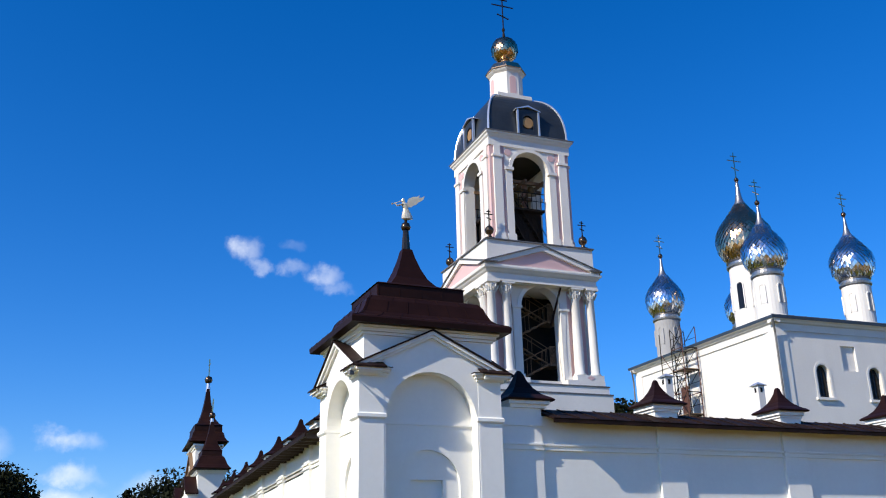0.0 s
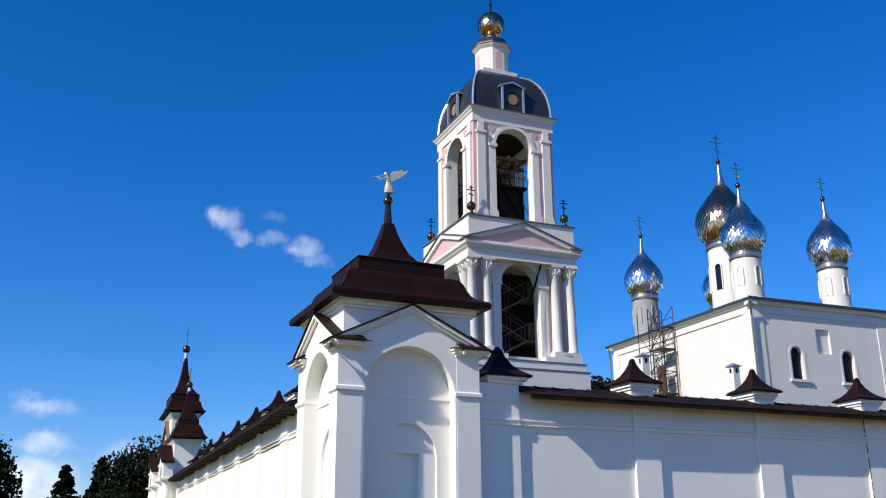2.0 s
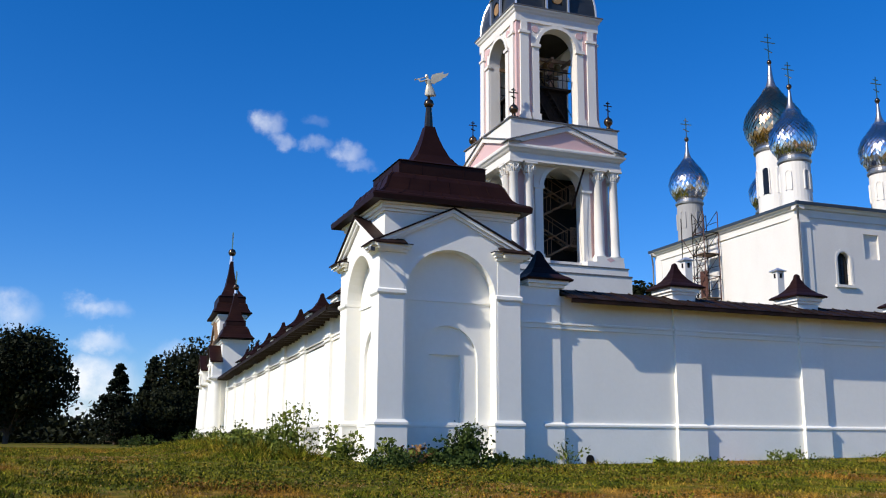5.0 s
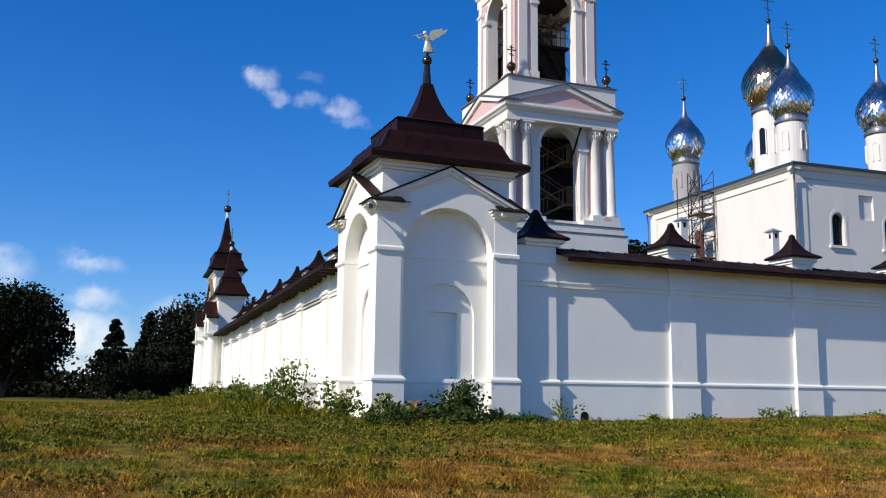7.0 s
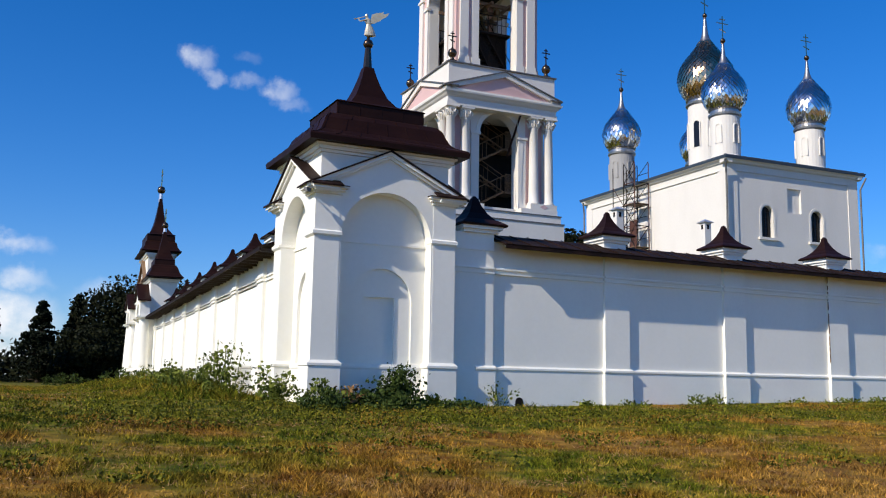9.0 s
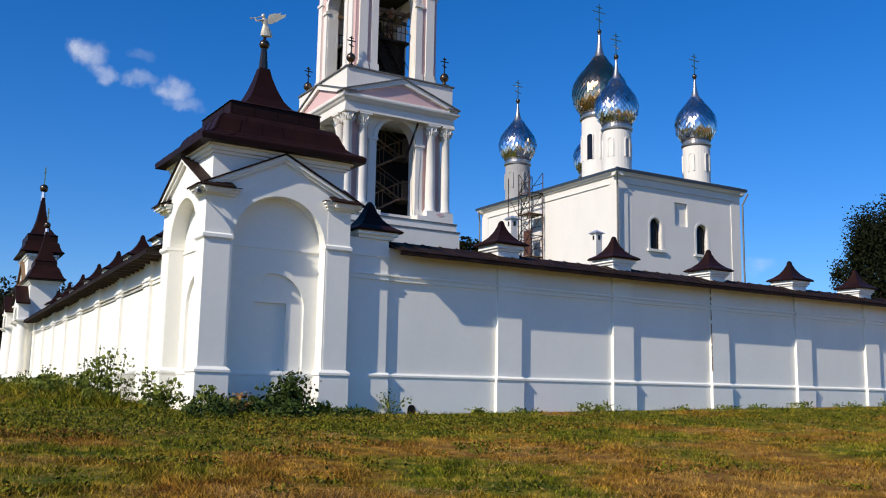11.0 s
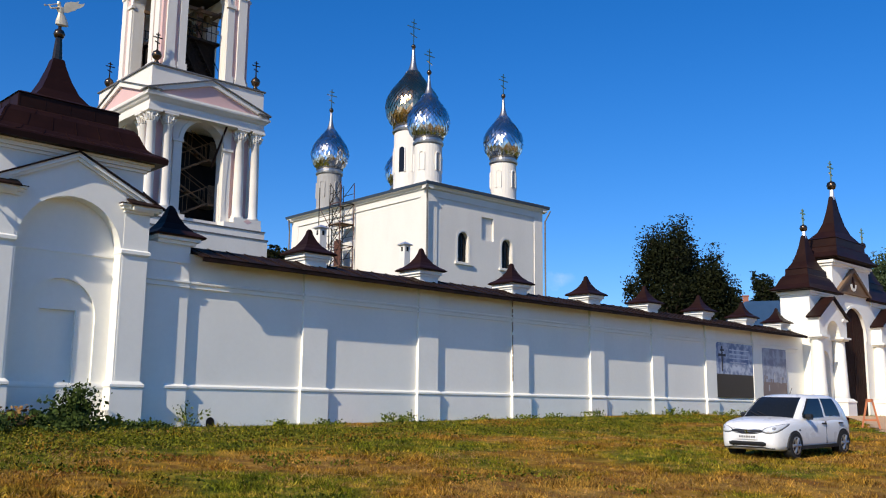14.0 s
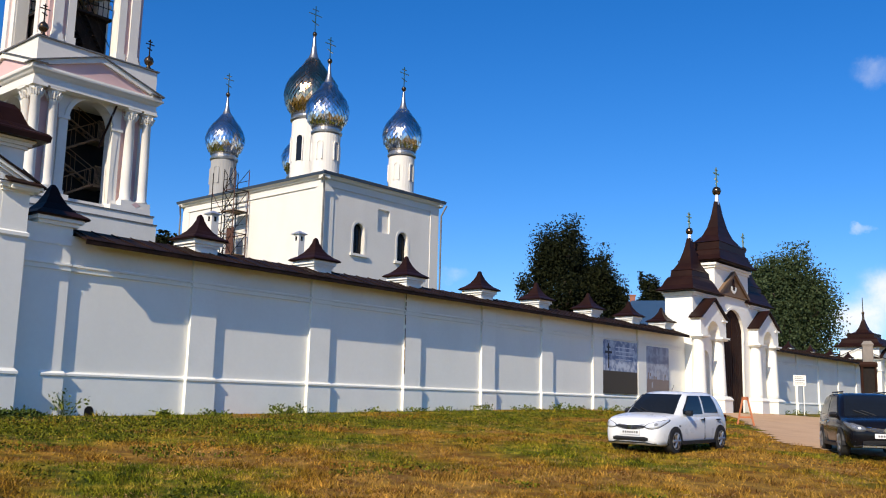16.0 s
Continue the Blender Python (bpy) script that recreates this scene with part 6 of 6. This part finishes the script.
def paint(name, c, rough=0.25, coat=0.6):
    m, n, l, b = nodes_of(name, rough)
    b.inputs["Base Color"].default_value = rgba(c)
    b.inputs["Coat Weight"].default_value = coat
    b.inputs["Specular IOR Level"].default_value = 0.5 * coat + 0.1
    b.inputs["Coat Roughness"].default_value = 0.08
    nz = n.new("ShaderNodeTexNoise")
    nz.inputs["Scale"].default_value, nz.inputs["Detail"].default_value = 3.0, 6
    co = n.new("ShaderNodeTexCoord")
    l.new(co.outputs["Object"], nz.inputs["Vector"])
    mr = n.new("ShaderNodeMapRange")
    mr.inputs["To Min"].default_value, mr.inputs["To Max"].default_value = rough * 0.8, rough * 1.5
    l.new(nz.outputs["Fac"], mr.inputs["Value"])
    l.new(mr.outputs[0], b.inputs["Roughness"])
    return m


CAR_WHITE = paint("white_car_paint", (0.78, 0.78, 0.77))
CAR_DARK = paint("dark_blue_black_car_paint", (0.006, 0.006, 0.008), 0.16, 0.15)
CAR_GLASS = surface("tinted_car_glass", (0.010, 0.012, 0.014), (0.018, 0.02, 0.022), 0.08, scale=1, fine=3, bump=0.0, spec=0.3)
RUBBER = surface("tyre_rubber", (0.016, 0.016, 0.016), (0.03, 0.028, 0.025), 0.85, scale=6, fine=30, bump=0.3)
BLACK_TRIM = surface("black_car_trim", (0.012, 0.012, 0.013), (0.02, 0.02, 0.02), 0.5, scale=3, fine=20, bump=0.05)
ALLOY = surface("alloy_wheel", (0.42, 0.42, 0.43), (0.3, 0.29, 0.28), 0.35, 0.8, scale=4, fine=14, bump=0.05)
LAMP = surface("headlamp_lens", (0.72, 0.74, 0.76), (0.5, 0.52, 0.55), 0.18, 0.2, scale=6, fine=18, bump=0.1)
SMOKED_LAMP = surface("smoked_headlamp_lens", (0.22, 0.23, 0.24), (0.10, 0.10, 0.11), 0.12, 0.4, scale=9, fine=24, bump=0.1)
CHROME = surface("chrome_trim", (0.75, 0.76, 0.78), (0.65, 0.66, 0.68), 0.12, 1.0, scale=4, fine=10, bump=0.0)
TAIL_RED = surface("dark_red_tail_lamp", (0.10, 0.008, 0.006), (0.06, 0.006, 0.005), 0.15, scale=6, fine=18, bump=0.1)
PLATE = surface("white_plate", (0.75, 0.75, 0.74), (0.65, 0.65, 0.64), 0.5)


def vehicle(name, label, m, length, width, height, base, r, axle, skin, suv):
    """A five-door car; x backwards from the nose, y to its right, wheels on z 0."""
    v = thing(name, label, "car", m)
    hw0, kz, kx = width / 2, height / 1.53, length / 4.02
    st = [(0.0, 0.37, 0.60, 0.56), (0.015, 0.31, 0.665, 0.67), (0.05, 0.25, 0.74, 0.775), (0.10, 0.215, 0.79, 0.845), (0.18, 0.20, 0.83, 0.90), (0.32, 0.19, 0.868, 0.945), (0.55, 0.19, 0.905, 0.975),
          (0.8, 0.19, 0.935, 0.99), (1.05, 0.19, 0.955, 1.0), (1.4, 0.20, 0.955, 1.0), (2.2, 0.20, 0.965, 1.0), (2.9, 0.20, 0.975, 0.998), (3.4, 0.21, 0.98, 0.985), (3.7, 0.24, 0.98, 0.96), (3.9, 0.30, 0.95, 0.91), (3.99, 0.38, 0.87, 0.83), (4.02, 0.48, 0.76, 0.72)]
    bm = bmesh.new()
    loops = []
    for x, zl, zt, w in st:
        zl, zt, hw = zl * kz * (1.15 if suv else 1), zt * kz, w * hw0
        h = zt - zl
        half = [(0.0, zl), (hw * 0.86, zl), (hw * 0.95, zl + 0.06 * h), (hw * 0.985, zl + 0.20 * h), (hw * 1.0, zl + 0.42 * h), (hw * 0.998, zl + 0.62 * h), (hw * 0.985, zl + 0.78 * h), (hw * 0.955, zl + 0.90 * h), (hw * 0.90, zl + 0.97 * h), (hw * 0.80, zl + h * 1.005), (hw * 0.5, zl + h * 1.03), (0.0, zl + h * 1.045)]
        loops.append([(x * kx, y, z) for y, z in half] + [(x * kx, -y, z) for y, z in half[-2:0:-1]])
    rings(bm, loops)
    bmesh.ops.recalc_face_normals(bm, faces=bm.faces)
    bm.normal_update()
    skin_tree = bvhtree.BVHTree.FromBMesh(bm)
    body = part("body", bm, skin, v, smooth=True)

    def fitted(path, halves, lift=0.012, turn=0.0):
        """A strip that follows the skin along a path, with its half-heights; it stands proud by the lift."""
        out = bmesh.new()
        sections = []
        for (x, y, z), h in zip(path, halves):
            sec = []
            for f in (-1, -0.5, 0, 0.5, 1):
                q = Vector((x * kx - 0.02 + turn * f * h, y * hw0, (z + f * h) * kz))
                at_skin, nrm, _, _ = skin_tree.find_nearest(q)
                sec.append((at_skin, nrm))
            sections.append([p + n * (lift * (1.0 - 0.4 * abs(i - 2) / 2)) for i, (p, n) in enumerate(sec)] + [p - n * 0.03 for p, n in sec[::-1]])
        rings(out, sections)
        return out

    def along(stops, n):
        """Points spaced along a broken line."""
        out = []
        for i in range(n):
            f = i / (n - 1) * (len(stops) - 1)
            k = min(int(f), len(stops) - 2)
            out.append(Vector(stops[k]).lerp(Vector(stops[k + 1]), f - k))
        return out

    zb, zr = 0.90 * kz, height
    front = lambda f: (0.93 + 0.74 * f + 0.08 * f * f) * kx
    back = lambda f: (3.97 - 0.20 * f - (0.24 if not suv else 0.12) * f * f) * kx
    side = lambda f: hw0 * (0.945 - 0.11 * f - 0.09 * f * f)
    bm = bmesh.new()
    loops = []
    for f, inset in ((-0.22, 0.05), (-0.08, 0.01), (0.04, 0), (0.2, 0), (0.4, 0), (0.6, 0.004), (0.75, 0.015), (0.86, 0.05), (0.93, 0.11), (0.975, 0.22), (1.0, 0.46)):
        z = zb + (zr - zb) * f
        x0, x1, y = front(f) + inset, back(f) - inset, side(f) - inset * 0.55
        c = 0.20
        half = [(x0, y * 0.35), (x0 + 0.015, y * 0.65), (x0 + 0.05, y - c), (x0 + 0.10, y - 0.09), (x0 + 0.19, y - 0.025), (x0 + 0.42, y), ((x0 + x1) / 2, y + 0.014), (x1 - 0.42, y), (x1 - 0.19, y - 0.025), (x1 - 0.10, y - 0.09), (x1 - 0.04, y - c), (x1, y * 0.5)]
        loops.append([(p, q, z) for p, q in half] + [(p, -q, z) for p, q in half[::-1]])
    rings(bm, loops)
    part("cabin", bm, skin, v, smooth=True)

    def z_at(f):
        return zb + (zr - zb) * f

    def side_glass(s, ahead, behind, fa, fb):
        """A side window lofted up the curved cabin between two edge lines."""
        out = bmesh.new()
        levels = [fa + (fb - fa) * i / 5 for i in range(6)]
        rings(out, [[(ahead(f), s * (side(f) - 0.03), z_at(f)), (behind(f), s * (side(f) - 0.03), z_at(f)), (behind(f), s * (side(f) + 0.018), z_at(f)), (ahead(f), s * (side(f) + 0.018), z_at(f))] for f in levels])
        return out

    lo, hi = 0.10, 0.84
    for s in (-1, 1):
        cut = (front(0.4) + back(0.4)) / 2 - 0.10
        part("front_side_window", side_glass(s, lambda f: max(front(f) + 0.24, front(0.2) + 0.24), lambda f: cut - 0.05, lo, hi), CAR_GLASS, v)
        part("rear_side_window", side_glass(s, lambda f: cut + 0.05, lambda f: back(f) - 0.50 - 0.12 * (1 - f), lo + 0.05, hi), CAR_GLASS, v)
        bm = bmesh.new()
        prism(bm, [(0, 0.01), (0.09, -0.02), (0.12, 0.03), (0.12, 0.09), (0.08, 0.12), (0.02, 0.11), (-0.02, 0.06)], s * (side(0.1) + 0.02), s * (side(0.1) + 0.17))
        part("mirror", bm, BLACK_TRIM, v, at=pose(front(0.15) + 0.36, 0, z_at(0.06)))
        for x in (cut - 0.12, cut + 0.82):
            part("door_handle", made(box, x - 0.1, x + 0.1, *sorted((s * (hw0 * 0.985), s * (hw0 * 0.985 + 0.03))), 0.80 * kz, 0.83 * kz), BLACK_TRIM if not suv else CHROME, v)
        part("sill_trim", made(box, axle + r, axle + base - r, *sorted((s * (hw0 - 0.06), s * (hw0 + 0.004))), 0.22 * kz, 0.30 * kz), BLACK_TRIM, v)
        part("door_gap", made(box, cut - 0.005, cut + 0.006, *sorted((s * (hw0 - 0.05), s * (hw0 + 0.002))), 0.32 * kz, 0.86 * kz), BLACK_TRIM, v)
        # headlamp wraps the corner
        path = along([(0.03, s * 0.49, 0.66), (0.08, s * 0.72, 0.695), (0.22, s * 0.89, 0.745), (0.58, s * 0.97, 0.825)], 13)
        high = [0.012, 0.045, 0.065, 0.078, 0.085, 0.088, 0.086, 0.080, 0.070, 0.057, 0.042, 0.026, 0.008]
        hl = part("headlamp", fitted(path, high, 0.016), SMOKED_LAMP if suv else LAMP, v, smooth=True)
        part("headlamp_bezel", fitted(along([(0.03, s * 0.47, 0.66), (0.08, s * 0.72, 0.695), (0.22, s * 0.89, 0.745), (0.62, s * 0.97, 0.83)], 13), [h + 0.014 for h in high], 0.006), BLACK_TRIM, hl)
        part("bulb_reflector", fitted(along([(0.09, s * 0.73, 0.70), (0.15, s * 0.82, 0.72)], 5), [0.015, 0.03, 0.035, 0.03, 0.015], 0.020), ALLOY, hl)
        part("fender_repeater", made(box, 1.0 * kx, 1.07 * kx, *sorted((s * (hw0 - 0.03), s * (hw0 + 0.006))), 0.66 * kz, 0.69 * kz), BLACK_TRIM, v)
        part("fog_lamp", made(rod, (0.06 * kx, s * hw0 * 0.72, 0.37 * kz), (0.12 * kx, s * hw0 * 0.72, 0.37 * kz), 0.055, 12), LAMP, v)
        part("tail_lamp", made(box, 3.86 * kx, 3.99 * kx, *sorted((s * hw0 * 0.72, s * hw0 * 0.88)), 0.74 * kz, 0.93 * kz), TAIL_RED, v)
        for x in (axle, axle + base):
            # A black disc stands in for the shaded gap round the wheel.
            bm = bmesh.new()
            prism(bm, [(x + (r + 0.045) * math.cos(a), r + (r + 0.045) * math.sin(a)) for a in [math.pi * i / 16 - 0.15 for i in range(17)] + [math.pi + 0.15]], *sorted((s * (hw0 - 0.25), s * (hw0 + 0.006))))
            part("wheel_gap_shade", bm, BLACK_TRIM, v)
            bm = bmesh.new()
            wy = s * (hw0 - 0.10)
            rings(bm, [[(x + q * math.cos(2 * math.pi * i / 28), wy + o, r + q * math.sin(2 * math.pi * i / 28)) for i in range(28)] for q, o in ((r * 0.7, -0.11), (r * 0.94, -0.11), (r, -0.08), (r, 0.08), (r * 0.94, 0.118), (r * 0.68, 0.118), (r * 0.66, 0.06))])
            tyre = part("wheel", bm, RUBBER, v)
            bm = bmesh.new()
            rim_y = wy + s * 0.085
            rings(bm, [[(x + q * math.cos(2 * math.pi * i / 24), rim_y + s * o, r + q * math.sin(2 * math.pi * i / 24)) for i in range(24)] for q, o in ((r * 0.68, 0.04), (r * 0.60, 0.04), (r * 0.58, 0.0))], False)
            for k in range(6):
                a = math.pi / 3 * k
                rod(bm, (x, rim_y + s * 0.035, r), (x + r * 0.62 * math.cos(a), rim_y + s * 0.03, r + r * 0.62 * math.sin(a)), 0.038, 6)
            rod(bm, (x, rim_y, r), (x, rim_y + s * 0.05, r), 0.06, 12)
            part("rim", bm, ALLOY, tyre)
    bm = bmesh.new()
    levels = [0.05 + 0.83 * i / 6 for i in range(7)]
    shift = lambda f: 0.0 if f < 0.6 else 0.05 * max(0.0, (f - 0.6) / 0.28) ** 2
    rings(bm, [[(front(f) + shift(f) + o + q, y * (side(f) - 0.13), z_at(f)) for y, q, o in ((-1, 0.05, -0.02), (-0.6, 0.012, -0.02), (0, 0, -0.02), (0.6, 0.012, -0.02), (1, 0.05, -0.02), (1, 0.05, 0.03), (0, 0, 0.04), (-1, 0.05, 0.03))] for f in levels])
    part("windscreen", bm, CAR_GLASS, v)
    bm = bmesh.new()
    rings(bm, [[(back(f) + o, y, z_at(f)) for f, y in ((0.2, side(0.2) - 0.2), (0.2, -side(0.2) + 0.2), (hi, -side(hi) + 0.18), (hi, side(hi) - 0.18))] for o in (-0.03, 0.02)])
    part("rear_window", bm, CAR_GLASS, v)
    part("grille", fitted(along([(0.04, -0.49, 0.655), (-0.02, 0.0, 0.625), (0.04, 0.49, 0.655)], 11), [0.02, 0.042, 0.052, 0.056, 0.058, 0.058, 0.058, 0.056, 0.052, 0.042, 0.02], 0.012), BLACK_TRIM, v)
    for dz, nm in ((0.012, "grille_bar"), (-0.028, "grille_bar"), (0.062, "grille_trim")):
        part(nm, fitted(along([(0.04, -0.48, 0.655 + dz), (-0.02, 0.0, 0.625 + dz), (0.04, 0.48, 0.655 + dz)], 11), [0.005] * 11, 0.02), CHROME, v)
    part("badge", made(rod, (-0.03, 0, 0.635 * kz), (0.03, 0, 0.635 * kz), 0.055, 14), CHROME, v)
    part("lower_grille", fitted(along([(0.05, -0.58, 0.355), (-0.02, 0.0, 0.35), (0.05, 0.58, 0.355)], 11), [0.03] + [0.055] * 9 + [0.03], 0.012), BLACK_TRIM, v)
    part("bumper_lip", fitted(along([(0.10, -0.84, 0.235), (0.0, -0.5, 0.24), (0.0, 0.5, 0.24), (0.10, 0.84, 0.235)], 13), [0.018] * 13, 0.02), BLACK_TRIM, v)
    pl = part("number_plate", made(box, -0.03, 0.03, -0.27, 0.27, 0.455 * kz, 0.455 * kz + 0.12), PLATE, v)
    bm = bmesh.new()
    for i in range(7):
        box(bm, -0.035, -0.03, -0.22 + 0.062 * i, -0.18 + 0.062 * i, 0.455 * kz + 0.035, 0.455 * kz + 0.085)
    part("plate_bars", bm, STEEL, pl)
    for s in (-1, 1):
        part("wiper", made(rod, (front(0.1) - 0.03, s * 0.1, z_at(0.08)), (front(0.32) - 0.05, s * 0.1 + 0.42, z_at(0.3) + 0.01), 0.012, 5), BLACK_TRIM, v)
    if suv:
        for s in (-1, 1):
            part("roof_rail", made(rod, (front(1) + 0.35, s * (side(1) - 0.14), zr + 0.03), (back(1) - 0.35, s * (side(1) - 0.14), zr + 0.03), 0.025), BLACK_TRIM, v)
        part("lower_trim", made(box, -0.03, 0.2, -hw0 * 0.6, hw0 * 0.6, 0.25 * kz, 0.29 * kz), CHROME, v)
    part("aerial", made(rod, (front(1) + 0.45, 0, zr - 0.02), (front(1) + 0.6, 0, zr + 0.16), 0.008, 5), BLACK_TRIM, v)
    return v


vehicle("hatchback", "white five-door hatchback car parked on the grass", pose(20.70, 11.17, ground_z(22.3, 11.0) - 0.03, 0.8, -0.8, -1.0) @ Matrix.Scale(0.97, 4), 4.02, 1.64, 1.52, 2.59, 0.31, 0.80, CAR_WHITE, False)
heading = 26.5
vehicle("dark_suv", "dark off-road car parked beside the sandy track", pose(26.55, 8.02, ground_z(27.5, 8.6) + 0.0, 0, 0, heading) @ Matrix.Translation((-0.95, -0.85, 0)), 4.76, 1.89, 1.68, 2.78, 0.36, 0.95, CAR_DARK, True)


# ---- small marks on the walls ----
bm = bmesh.new()
arch_panel(bm, 13.95, 0.13, -0.2, 0.12, WALL_Y - 0.062, WALL_Y + 0.1, 8)
dh = new("drain_hole", mesh_of("drain_hole", bm, IRON))
tagged(dh, "small dark arched drain hole at the wall's foot", "drain")
pil = 17.42 + 2 * BAY
rng = np.random.default_rng(7)
for k in range(15):
    z = 1.55 + 2.8 * k / 14 + rng.uniform(-0.06, 0.06)
    h, w = rng.uniform(0.12, 0.25), rng.uniform(0.002, 0.022) * (0.6 if k > 9 else 1.0)
    bm = bmesh.new()
    prism(bm, [(pil - 0.463, z), (pil - 0.455 + w * 0.6, z + h * 0.1), (pil - 0.455 + w, z + h * 0.35), (pil - 0.455 + w * 0.4, z + h * 0.6), (pil - 0.45 + w * 0.7, z + h * 0.85), (pil - 0.463, z + h)], WALL_Y - 0.114, WALL_Y - 0.08)
    fl = new("plaster_flake", mesh_of("plaster_flake", bm, WOOD))
    tagged(fl, "dark patch where plaster has flaked off the pilaster", "damage", "flaked patches on the pilaster")
# Small security camera on a bracket; it gives no light.
cam_box = thing("wall_camera", "small dark security camera fixed under the tower gable", "lamp", pose(7.15, 23.05, 5.55, 0, 0, 35))
part("housing", made(box, -0.09, 0.09, -0.05, 0.05, -0.05, 0.05), STEEL, cam_box)
part("bracket", made(rod, (0.1, 0.05, 0), (0.42, 0.30, 0.1), 0.02, 6), IRON, cam_box)
